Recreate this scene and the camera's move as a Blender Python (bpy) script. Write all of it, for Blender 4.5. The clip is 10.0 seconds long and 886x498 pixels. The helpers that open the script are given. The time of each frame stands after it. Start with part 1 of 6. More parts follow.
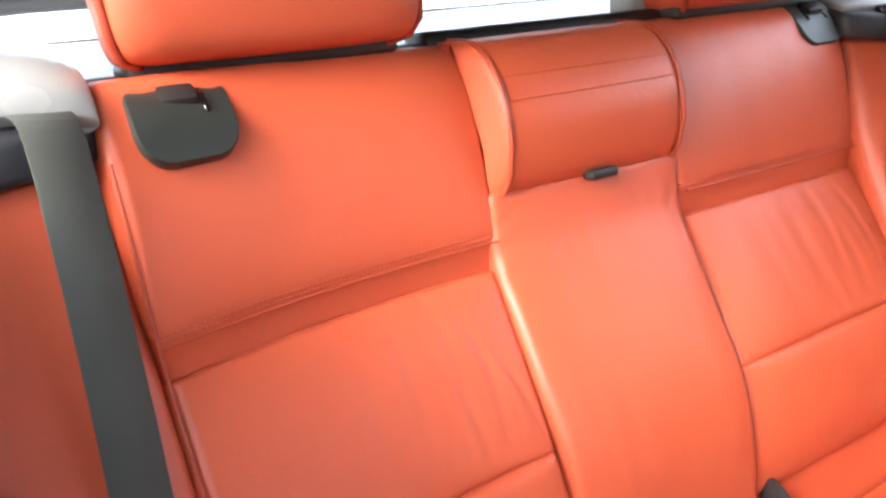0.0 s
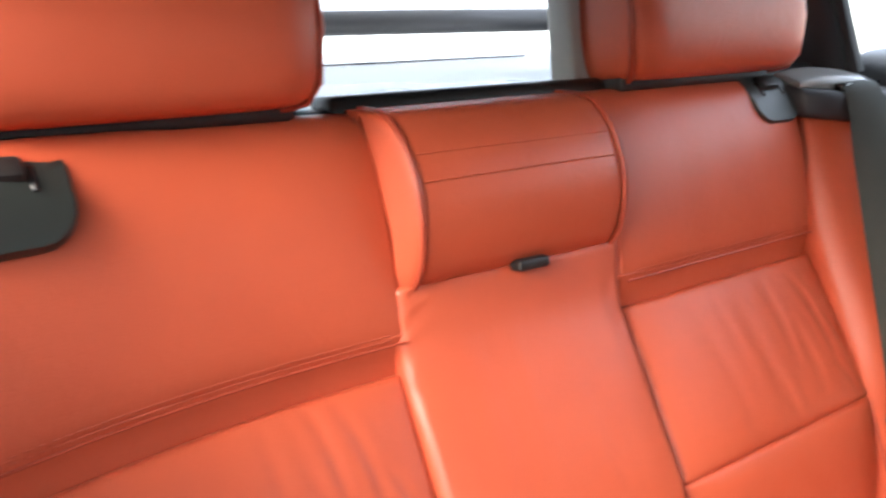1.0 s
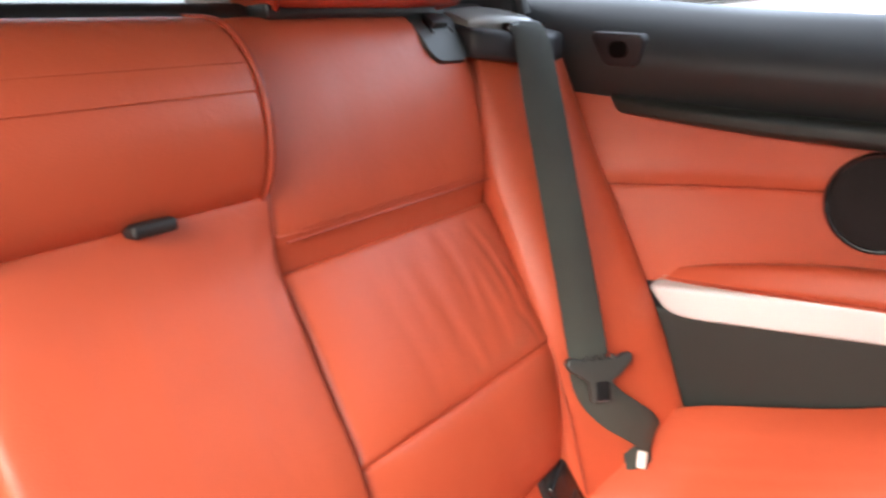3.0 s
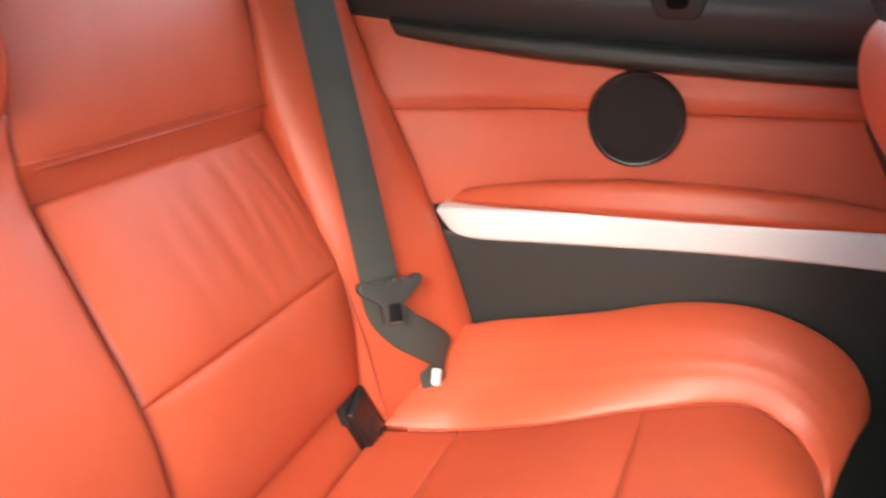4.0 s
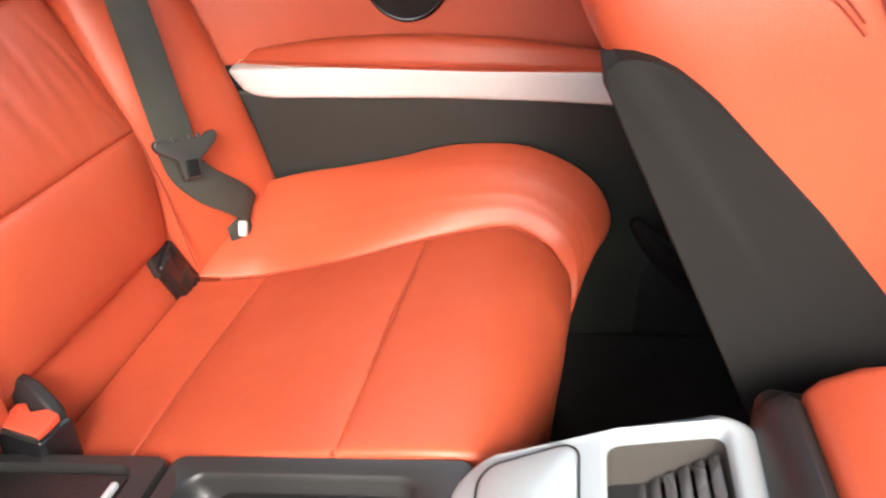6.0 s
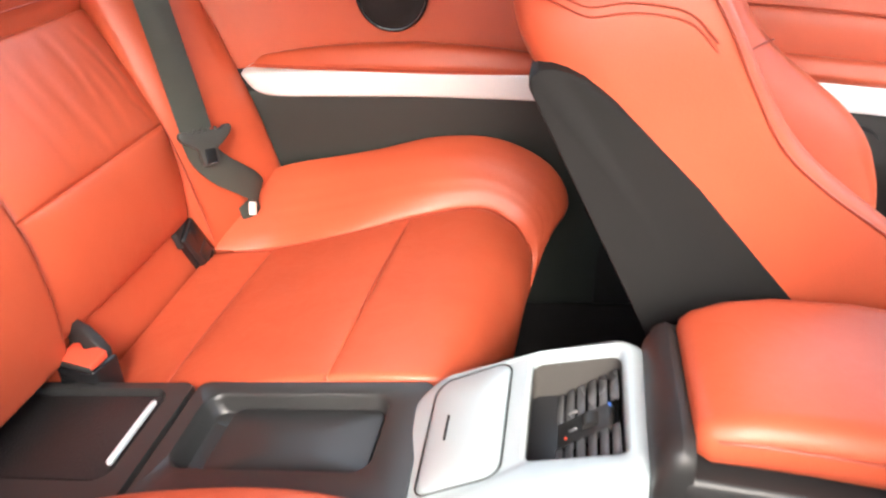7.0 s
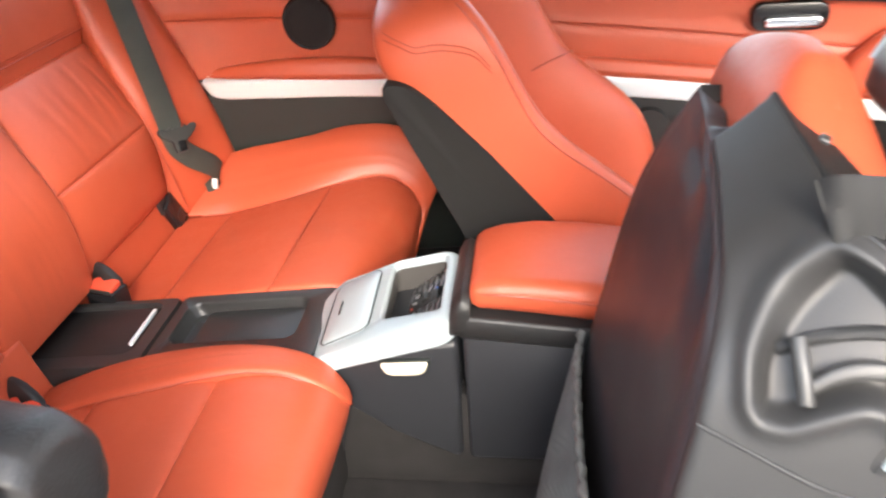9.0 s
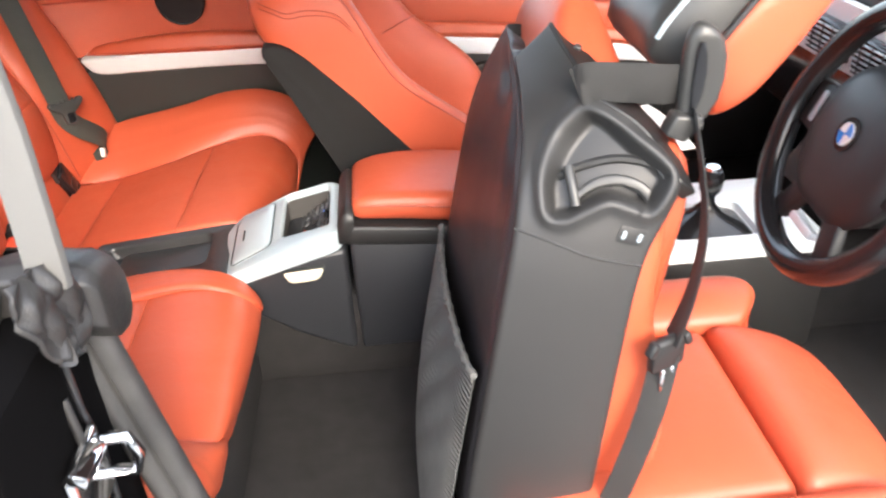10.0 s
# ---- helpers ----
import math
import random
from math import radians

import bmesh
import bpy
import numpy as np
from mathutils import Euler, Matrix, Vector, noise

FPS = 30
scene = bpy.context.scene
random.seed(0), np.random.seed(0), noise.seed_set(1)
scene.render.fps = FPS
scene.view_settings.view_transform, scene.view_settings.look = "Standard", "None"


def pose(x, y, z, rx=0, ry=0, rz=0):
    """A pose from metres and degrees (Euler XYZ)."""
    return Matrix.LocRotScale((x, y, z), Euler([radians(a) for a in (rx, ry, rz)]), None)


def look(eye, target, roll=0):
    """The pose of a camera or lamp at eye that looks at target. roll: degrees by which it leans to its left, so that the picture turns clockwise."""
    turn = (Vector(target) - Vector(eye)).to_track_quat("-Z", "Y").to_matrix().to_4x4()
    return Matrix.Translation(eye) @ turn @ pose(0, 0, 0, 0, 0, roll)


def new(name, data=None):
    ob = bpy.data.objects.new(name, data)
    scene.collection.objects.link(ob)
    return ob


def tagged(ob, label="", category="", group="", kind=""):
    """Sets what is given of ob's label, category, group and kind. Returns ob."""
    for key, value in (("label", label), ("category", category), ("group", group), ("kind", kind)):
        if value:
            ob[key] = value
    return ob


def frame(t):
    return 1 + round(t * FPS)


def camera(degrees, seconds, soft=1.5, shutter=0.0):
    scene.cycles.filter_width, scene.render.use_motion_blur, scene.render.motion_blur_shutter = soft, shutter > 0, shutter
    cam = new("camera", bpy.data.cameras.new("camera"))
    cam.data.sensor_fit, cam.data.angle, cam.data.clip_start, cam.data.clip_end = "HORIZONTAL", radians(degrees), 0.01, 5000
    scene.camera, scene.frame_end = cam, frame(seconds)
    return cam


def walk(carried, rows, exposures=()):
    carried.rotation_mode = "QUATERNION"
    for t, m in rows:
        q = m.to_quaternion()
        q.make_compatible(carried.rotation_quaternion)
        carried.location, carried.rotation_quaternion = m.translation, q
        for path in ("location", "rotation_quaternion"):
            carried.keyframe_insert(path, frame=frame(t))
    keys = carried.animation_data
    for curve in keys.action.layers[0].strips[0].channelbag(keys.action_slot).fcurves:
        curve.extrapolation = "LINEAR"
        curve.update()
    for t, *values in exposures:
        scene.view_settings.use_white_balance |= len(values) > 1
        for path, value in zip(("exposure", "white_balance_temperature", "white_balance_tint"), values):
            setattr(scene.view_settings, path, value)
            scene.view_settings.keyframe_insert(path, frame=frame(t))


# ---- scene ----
cam = camera(60.0, 10.0, 2.2, 0.5)
PATH = [
    (0, (-0.551, -0.632, 0.981), (0.407, 1.064, 0.527), -7.5),
    (0.5, (-0.5, -0.6, 0.99), (0.432, 1.129, 0.609), -6.7),
    (1, (-0.443, -0.566, 1.004), (0.61, 1.094, 0.638), -5.0),
    (1.5, (-0.382, -0.546, 1.003), (0.815, 1.017, 0.646), -4.7),
    (2, (-0.347, -0.528, 1.001), (0.94, 0.956, 0.626), -5.4),
    (2.2, (-0.337, -0.522, 0.996), (0.988, 0.919, 0.591), -4.9),
    (3.5, (-0.304, -0.524, 0.945), (1.363, 0.422, 0.373), -4.2),
    (4, (-0.301, -0.532, 0.932), (1.45, 0.178, 0.274), -3.2),
    (4.5, (-0.303, -0.534, 0.922), (1.488, -0.032, 0.188), -2.7),
    (5, (-0.303, -0.555, 0.913), (1.489, -0.224, 0.091), -2.9),
    (5.5, (-0.337, -0.589, 0.907), (1.423, -0.296, 0.004), -2.5),
    (6.8, (-0.512, -0.679, 0.972), (1.205, -0.354, 0.0), -2.5),
    (7, (-0.553, -0.691, 0.978), (1.176, -0.374, 0.024), -2.4),
    (7.5, (-0.649, -0.743, 0.982), (1.075, -0.45, 0.012), -2.1),
    (8, (-0.728, -0.812, 1.015), (1.01, -0.534, 0.066), -3.4),
    (8.5, (-0.822, -0.865, 1.071), (0.878, -0.554, 0.065), -2.8),
    (9, (-0.952, -0.88, 1.147), (0.761, -0.644, 0.141), -3.6),
    (9.5, (-1.105, -0.867, 1.177), (0.592, -0.883, 0.119), -3.0),
    (10, (-1.244, -0.862, 1.196), (0.447, -0.983, 0.136), -2.8),
]
walk(cam, [(t, look(eye, target, roll)) for t, eye, target, roll in PATH], exposures=[(0, 2.88), (0.5, 2.47), (1.0, 2.35), (1.5, 2.22), (2.0, 2.18), (3.5, 2.48), (4.5, 2.62), (5.5, 2.55), (7.0, 2.72), (7.5, 2.47), (8.0, 2.3), (8.5, 2.3), (9.2, 2.45), (10.0, 2.3)])

# ---- world and sun ----
world = bpy.data.worlds.new("world")
scene.world = world
world.use_nodes = True
wn, wl = world.node_tree.nodes, world.node_tree.links
sky = wn.new("ShaderNodeTexSky")
sky.sky_type = "NISHITA"
sky.sun_disc = False
sky.sun_elevation, sky.sun_rotation = radians(32), radians(254.7)
sky.air_density, sky.dust_density, sky.ozone_density = 1.0, 3.0, 1.0
# thin white haze lies over the whole sky
haze = wn.new("ShaderNodeMix")
haze.data_type, haze.blend_type = "RGBA", "ADD"
haze.inputs["Factor"].default_value = 1.0
haze.inputs["B"].default_value = (2.95, 3.0, 2.95, 1)
wl.new(sky.outputs["Color"], haze.inputs["A"])
wl.new(haze.outputs["Result"], wn["Background"].inputs["Color"])
wn["Background"].inputs["Strength"].default_value = 0.15

sun_data = bpy.data.lights.new("sun", "SUN")
sun_data.energy, sun_data.angle, sun_data.color = 0.62, radians(20), (1.0, 0.98, 0.95)
sun = new("sun", sun_data)
# the sun stands over the driver's side, towards the front
sun.matrix_world = look((0, 0, 5), (0.95, 0.26, 5 - 0.615))


# ---- materials ----
def nodes_of(name):
    m = bpy.data.materials.new(name)
    m.use_nodes = True
    nt = m.node_tree
    return m, nt, nt.nodes["Principled BSDF"]


def surface(name, colour, rough=0.5, metal=0.0, vary=0.12, big=6.0, fine=400.0, bump=0.15, depth=0.0006,
            kind="noise", spec=0.5, wear=0.08, coat=0.0):
    """A surface with colour that varies at two scales, rougher and smoother places, and fine relief."""
    m, nt, b = nodes_of(name)
    N, L = nt.nodes, nt.links
    tc = N.new("ShaderNodeTexCoord")
    big_n = N.new("ShaderNodeTexNoise")
    big_n.inputs["Scale"].default_value, big_n.inputs["Detail"].default_value = big, 4
    fine_n = N.new("ShaderNodeTexNoise" if kind == "noise" else "ShaderNodeTexVoronoi")
    fine_n.inputs["Scale"].default_value = fine
    for n in (big_n, fine_n):
        L.new(tc.outputs["Object"], n.inputs["Vector"])
    fine_out = fine_n.outputs["Fac"] if kind == "noise" else fine_n.outputs["Distance"]
    mix = N.new("ShaderNodeMix")
    mix.data_type = "RGBA"
    c = Vector(colour)
    mix.inputs["A"].default_value = (*(c * (1 - vary)), 1)
    mix.inputs["B"].default_value = (*(c * (1 + vary)), 1)
    add = N.new("ShaderNodeMath")
    add.operation = "MULTIPLY_ADD"
    L.new(fine_out, add.inputs[0])
    add.inputs[1].default_value = 0.35
    L.new(big_n.outputs["Fac"], add.inputs[2])
    sub = N.new("ShaderNodeMath")
    sub.operation = "SUBTRACT"
    sub.use_clamp = True
    L.new(add.outputs[0], sub.inputs[0])
    sub.inputs[1].default_value = 0.17
    L.new(sub.outputs[0], mix.inputs["Factor"])
    L.new(mix.outputs["Result"], b.inputs["Base Color"])
    ramp = N.new("ShaderNodeMapRange")
    ramp.inputs["From Min"].default_value, ramp.inputs["From Max"].default_value = 0.3, 0.7
    ramp.inputs["To Min"].default_value, ramp.inputs["To Max"].default_value = max(rough - wear, 0.03), min(rough + wear, 1)
    L.new(big_n.outputs["Fac"], ramp.inputs["Value"])
    L.new(ramp.outputs["Result"], b.inputs["Roughness"])
    b.inputs["Metallic"].default_value = metal
    b.inputs["Specular IOR Level"].default_value = spec
    b.inputs["Coat Weight"].default_value = coat
    if bump:
        bp = N.new("ShaderNodeBump")
        bp.inputs["Strength"].default_value, bp.inputs["Distance"].default_value = bump, depth
        L.new(fine_out, bp.inputs["Height"])
        L.new(bp.outputs["Normal"], b.inputs["Normal"])
    return m


def leather(name, colour, crease=0.35):
    """Soft upholstery leather: pebbled grain, faint creases and uneven sheen."""
    m, nt, b = nodes_of(name)
    N, L = nt.nodes, nt.links
    tc = N.new("ShaderNodeTexCoord")
    grain = N.new("ShaderNodeTexVoronoi")
    grain.inputs["Scale"].default_value = 620
    soft = N.new("ShaderNodeTexNoise")
    soft.inputs["Scale"].default_value, soft.inputs["Detail"].default_value = 9, 5
    crep = N.new("ShaderNodeTexNoise")
    crep.inputs["Scale"].default_value, crep.inputs["Detail"].default_value, crep.inputs["Distortion"].default_value = 38, 6, 1.2
    for n in (grain, soft, crep):
        L.new(tc.outputs["Object"], n.inputs["Vector"])
    mix = N.new("ShaderNodeMix")
    mix.data_type = "RGBA"
    c = Vector(colour)
    mix.inputs["A"].default_value = (c.x * 0.88, c.y * 0.84, c.z * 0.84, 1)
    mix.inputs["B"].default_value = (c.x * 1.08, c.y * 1.14, c.z * 1.16, 1)
    L.new(soft.outputs["Fac"], mix.inputs["Factor"])
    L.new(mix.outputs["Result"], b.inputs["Base Color"])
    ramp = N.new("ShaderNodeMapRange")
    ramp.inputs["To Min"].default_value, ramp.inputs["To Max"].default_value = 0.33, 0.50
    L.new(crep.outputs["Fac"], ramp.inputs["Value"])
    L.new(ramp.outputs["Result"], b.inputs["Roughness"])
    b.inputs["Specular IOR Level"].default_value = 0.42
    b1, b2 = N.new("ShaderNodeBump"), N.new("ShaderNodeBump")
    b1.inputs["Strength"].default_value, b1.inputs["Distance"].default_value = crease, 0.0022
    b2.inputs["Strength"].default_value, b2.inputs["Distance"].default_value = 0.22, 0.0005
    L.new(crep.outputs["Fac"], b1.inputs["Height"])
    L.new(grain.outputs["Distance"], b2.inputs["Height"])
    L.new(b1.outputs["Normal"], b2.inputs["Normal"])
    L.new(b2.outputs["Normal"], b.inputs["Normal"])
    return m


def woven(name, colour, scale=900.0, rough=0.75, along="Y"):
    """Webbing or mesh with a ribbed weave."""
    m, nt, b = nodes_of(name)
    N, L = nt.nodes, nt.links
    tc = N.new("ShaderNodeTexCoord")
    wave = N.new("ShaderNodeTexWave")
    wave.inputs["Scale"].default_value, wave.inputs["Distortion"].default_value = scale, 0.6
    wave.bands_direction = along
    L.new(tc.outputs["Object"], wave.inputs["Vector"])
    nz = N.new("ShaderNodeTexNoise")
    nz.inputs["Scale"].default_value = 14
    L.new(tc.outputs["Object"], nz.inputs["Vector"])
    mix = N.new("ShaderNodeMix")
    mix.data_type = "RGBA"
    c = Vector(colour)
    mix.inputs["A"].default_value, mix.inputs["B"].default_value = (*(c * 0.75), 1), (*(c * 1.3), 1)
    L.new(nz.outputs["Fac"], mix.inputs["Factor"])
    L.new(mix.outputs["Result"], b.inputs["Base Color"])
    b.inputs["Roughness"].default_value = rough
    bp = N.new("ShaderNodeBump")
    bp.inputs["Strength"].default_value, bp.inputs["Distance"].default_value = 0.5, 0.0008
    L.new(wave.outputs["Fac"], bp.inputs["Height"])
    L.new(bp.outputs["Normal"], b.inputs["Normal"])
    return m


RED = leather("coral_red_leather", (0.51, 0.0895, 0.039), 0.20)
PIPE = leather("red_leather_piping", (0.36, 0.058, 0.028), 0.1)
THREAD = surface("red_thread", (0.42, 0.076, 0.036), 0.7, fine=900, bump=0.3)
GREY = surface("grey_grained_plastic", (0.023, 0.0275, 0.025), 0.46, fine=900, bump=0.25, depth=0.0004, kind="v")
BLACK = surface("black_grained_plastic", (0.016, 0.016, 0.016), 0.48, fine=900, bump=0.22, depth=0.0004, kind="v")
RAIL = surface("grey_black_soft_rail", (0.031, 0.034, 0.035), 0.46, fine=800, bump=0.2, depth=0.0004, kind="v")
TRIM = surface("blue_black_soft_trim", (0.020, 0.0215, 0.025), 0.46, fine=800, bump=0.2, depth=0.0004, kind="v")
GLOSS = surface("glossy_black_plastic", (0.012, 0.012, 0.013), 0.22, fine=300, bump=0.03)
CARPET = surface("black_carpet", (0.025, 0.0238, 0.0236), 0.95, vary=0.5, big=22, fine=700, bump=0.8, depth=0.003, spec=0.15)
SILVER = surface("satin_silver_paint", (0.43, 0.50, 0.525), 0.36, metal=0.25, vary=0.05, fine=1500, bump=0.04)
BRIGHT = surface("pale_brushed_trim", (0.74, 0.79, 0.80), 0.40, metal=0.12, vary=0.05, fine=1200, bump=0.05)
CHROME = surface("chrome", (0.85, 0.85, 0.86), 0.10, metal=1.0, vary=0.02, bump=0.0, wear=0.04)
WEB = woven("grey_belt_webbing", (0.047, 0.053, 0.045), 700.0)
MESH = woven("grey_pocket_net", (0.095, 0.095, 0.09), 240.0, along="Z")
NET = woven("dark_pocket_net", (0.030, 0.030, 0.029), 160.0, along="Z")
BELT = woven("dark_grey_belt_webbing", (0.026, 0.025, 0.0235), 700.0)
GRILLE = surface("black_speaker_cloth", (0.014, 0.013, 0.014), 0.8, fine=1500, bump=0.8, depth=0.001, kind="v")
LAMP_W = surface("ivory_lamp_lens", (0.80, 0.72, 0.55), 0.3, vary=0.05, bump=0.05)
WHITE = surface("white_plastic", (0.80, 0.79, 0.76), 0.4, vary=0.05)
BUTTON = surface("red_release_button", (0.75, 0.085, 0.04), 0.55, vary=0.05, bump=0.05)
# Unseen headliner, darkened to cut fill light on headrests and upper panels.
LINER = surface("fill_cutting_headliner_cloth", (0.07, 0.07, 0.072), 0.95, fine=900, bump=0.4, depth=0.001)
BODY = surface("dark_metallic_car_paint", (0.018, 0.0185, 0.020), 0.25, metal=0.2, bump=0.02, coat=1.0)
CARGREY = surface("silver_car_paint", (0.62, 0.63, 0.64), 0.25, metal=0.4, bump=0.02, coat=1.0)
GROUND = surface("pale_concrete_paving", (0.33, 0.33, 0.32), 0.9, vary=0.2, big=0.6, fine=60, bump=0.4, depth=0.004)
RUBBER = surface("black_rubber_seal", (0.018, 0.018, 0.018), 0.6, fine=500, bump=0.1)
GLASS, gnt, gb = nodes_of("clear_window_glass")
gb.inputs["Transmission Weight"].default_value, gb.inputs["Roughness"].default_value = 1.0, 0.0
gb.inputs["Base Color"].default_value, gb.inputs["IOR"].default_value = (0.95, 0.97, 0.96, 1), 1.45


# ---- building tools ----
def part(name, bm, material, parent=None, label="", smooth=45):
    """Links a bmesh as one mesh object, under a thing or a part."""
    bmesh.ops.recalc_face_normals(bm, faces=bm.faces[:])
    me = bpy.data.meshes.new(name)
    bm.to_mesh(me)
    bm.free()
    me.materials.append(material)
    me.shade_smooth()
    me.set_sharp_from_angle(angle=radians(smooth))
    ob = new(name, me)
    if parent is not None:
        ob.parent = parent
        ob.matrix_parent_inverse = parent.matrix_basis.inverted() if parent.parent is None else Matrix.Identity(4)
    return tagged(ob, label)


def thing(name, label, category, base=(0, 0, 0), group="", kind=""):
    """An Empty at the base of a thing; its parts are given in world metres."""
    ob = new(name)
    ob.empty_display_size = 0.05
    ob.matrix_basis = Matrix.Translation(base)
    return tagged(ob, label, category, group, kind)


def curve3(points, t):
    """A smooth curve through the points, t from 0 to 1."""
    n = len(points) - 1
    k = min(int(t * n), n - 1)
    f = t * n - k
    p = [Vector(points[max(0, min(n, k + d))]) for d in (-1, 0, 1, 2)]
    a, b, c, d = p
    return 0.5 * ((2 * b) + (c - a) * f + (2 * a - 5 * b + 4 * c - d) * f * f + (3 * b - 3 * c + d - a) * f ** 3)


def between(first, second):
    """A sheet between two curves: u runs from the first to the second, v along both."""
    return lambda u, v: curve3(first, v).lerp(curve3(second, v), u)


def steps(n, length, r):
    """Places from 0 to 1, closer together within r metres of both ends."""
    e = min(r / max(length, 1e-4), 0.4)
    if e <= 0:
        return [i / n for i in range(n + 1)]
    ends = [0, 0.06, 0.2, 0.45, 0.72]
    return [e * q for q in ends] + [e + (1 - 2 * e) * i / n for i in range(n + 1)] + [1 - e * q for q in reversed(ends)]


def pad(P, thick=0.03, r=0.012, puff=0.0, nu=14, nv=14, flip=False, bump=None):
    """A soft pad over the sheet P(u, v): rounded rim of radius r, swollen by puff, thick metres deep."""
    bm = bmesh.new()
    lu, lv = (P(0, .5) - P(1, .5)).length, sum((P(.5, i / 6) - P(.5, (i + 1) / 6)).length for i in range(6))
    us, vs = steps(nu, lu, r), steps(nv, lv, r)
    front, normals = [], []
    for u in us:
        row, nrow = [], []
        for v in vs:
            e = 1e-3
            a = P(min(u + e, 1), v) - P(max(u - e, 0), v)
            b = P(u, min(v + e, 1)) - P(u, max(v - e, 0))
            n = a.cross(b).normalized()
            if flip:
                n = -n
            d = 0.0
            for s, l in ((u, lu), (v, lv)):
                q = min(s, 1 - s) * l
                if q < r:
                    d += r * (1 - math.sqrt(max(0.0, 1 - (1 - q / r) ** 2)))
            h = puff * (1 - (2 * u - 1) ** 4) * (1 - (2 * v - 1) ** 4) - min(d, r * 1.3)
            p = P(u, v)
            if bump:
                h += bump(u, v)
            row.append(bm.verts.new(p + n * h))
            nrow.append(n)
        front.append(row)
        normals.append(nrow)
    for i in range(len(us) - 1):
        for j in range(len(vs) - 1):
            bm.faces.new((front[i][j], front[i + 1][j], front[i + 1][j + 1], front[i][j + 1]))
    I, J = len(us) - 1, len(vs) - 1
    ring = [(i, 0) for i in range(I)] + [(I, j) for j in range(J)] + [(i, J) for i in range(I, 0, -1)] + [(0, j) for j in range(J, 0, -1)]
    low = [bm.verts.new(front[i][j].co - normals[i][j] * thick) for i, j in ring]
    for k in range(len(ring)):
        i, j = ring[k]
        i2, j2 = ring[(k + 1) % len(ring)]
        bm.faces.new((front[i][j], low[k], low[(k + 1) % len(ring)], front[i2][j2]))
    mid = bm.verts.new(P(.5, .5) - normals[I // 2][J // 2] * (thick + r))
    for k in range(len(ring)):
        bm.faces.new((low[k], mid, low[(k + 1) % len(ring)]))
    return bm


def loft(loops, caps=True, ring=True):
    """A skin over closed loops of equally many points."""
    bm = bmesh.new()
    rows = [[bm.verts.new(p) for p in lp] for lp in loops]
    n = len(rows[0])
    for a, b in zip(rows, rows[1:]):
        for k in range(n if ring else n - 1):
            q = (k + 1) % n
            bm.faces.new((a[k], a[q], b[q], b[k]))
    if caps:
        for row in (rows[0], rows[-1]):
            c = bm.verts.new(sum((v.co for v in row), Vector()) / n)
            for k in range(n):
                bm.faces.new((row[k], row[(k + 1) % n], c))
    return bm


def rrect(w, h, r, seg=5):
    """A rounded rectangle, counter-clockwise, as 2D points round its middle."""
    r = min(r, w / 2 - 1e-5, h / 2 - 1e-5)
    out = []
    for cx, cy, a0 in ((w / 2 - r, h / 2 - r, 0), (-w / 2 + r, h / 2 - r, 90), (-w / 2 + r, -h / 2 + r, 180), (w / 2 - r, -h / 2 + r, 270)):
        for k in range(seg + 1):
            a = radians(a0 + 90 * k / seg)
            out.append((cx + r * math.cos(a), cy + r * math.sin(a)))
    return out


def block(size, r=0.01, seg=3, at=None, taper=1.0):
    """A box with rounded edges, at a pose."""
    bm = bmesh.new()
    bmesh.ops.create_cube(bm, size=1)
    for v in bm.verts:
        k = taper if v.co.z > 0 else 1.0
        v.co = Vector((v.co.x * size[0] * k, v.co.y * size[1] * k, v.co.z * size[2]))
    if r:
        bmesh.ops.bevel(bm, geom=bm.edges[:], offset=min(r, min(size) * 0.45), segments=seg, profile=0.5, affect="EDGES")
    if at is not None:
        bmesh.ops.transform(bm, matrix=at, verts=bm.verts[:])
    return bm


def slab(outline, put, a, b, r=0.004, seg=2):
    """A plate: a 2D outline carried by put(p, q, depth) from depth a to b, with rounded edges."""
    bm = bmesh.new()
    f1 = [bm.verts.new(put(p, q, a)) for p, q in outline]
    f2 = [bm.verts.new(put(p, q, b)) for p, q in outline]
    top, bot = bm.faces.new(f1), bm.faces.new(list(reversed(f2)))
    n = len(outline)
    for k in range(n):
        bm.faces.new((f1[k], f2[k], f2[(k + 1) % n], f1[(k + 1) % n]))
    if r:
        bmesh.ops.recalc_face_normals(bm, faces=bm.faces[:])
        sharp = [e for e in bm.edges if len(e.link_faces) == 2 and e.calc_face_angle(0) > radians(28)]
        bmesh.ops.bevel(bm, geom=sharp, offset=r, segments=seg, profile=0.5, affect="EDGES", clamp_overlap=True)
    bmesh.ops.triangulate(bm, faces=[f for f in bm.faces if len(f.verts) > 4])
    return bm


def tube(points, r, seg=8, closed=False):
    pts = [Vector(p) for p in points]
    loops = []
    n = len(pts)
    side = None
    for i, p in enumerate(pts):
        a, b = (pts[(i - 1) % n], pts[(i + 1) % n]) if closed else (pts[max(i - 1, 0)], pts[min(i + 1, n - 1)])
        t = (b - a).normalized()
        if side is None:
            side = t.orthogonal().normalized()
        side = (side - t * side.dot(t)).normalized()
        up = t.cross(side)
        rr = r[i] if isinstance(r, (list, tuple)) else r
        loops.append([p + side * rr * math.cos(2 * math.pi * k / seg) + up * rr * math.sin(2 * math.pi * k / seg) for k in range(seg)])
    if closed:
        loops.append(loops[0])
        return loft(loops, caps=False)
    return loft(loops)


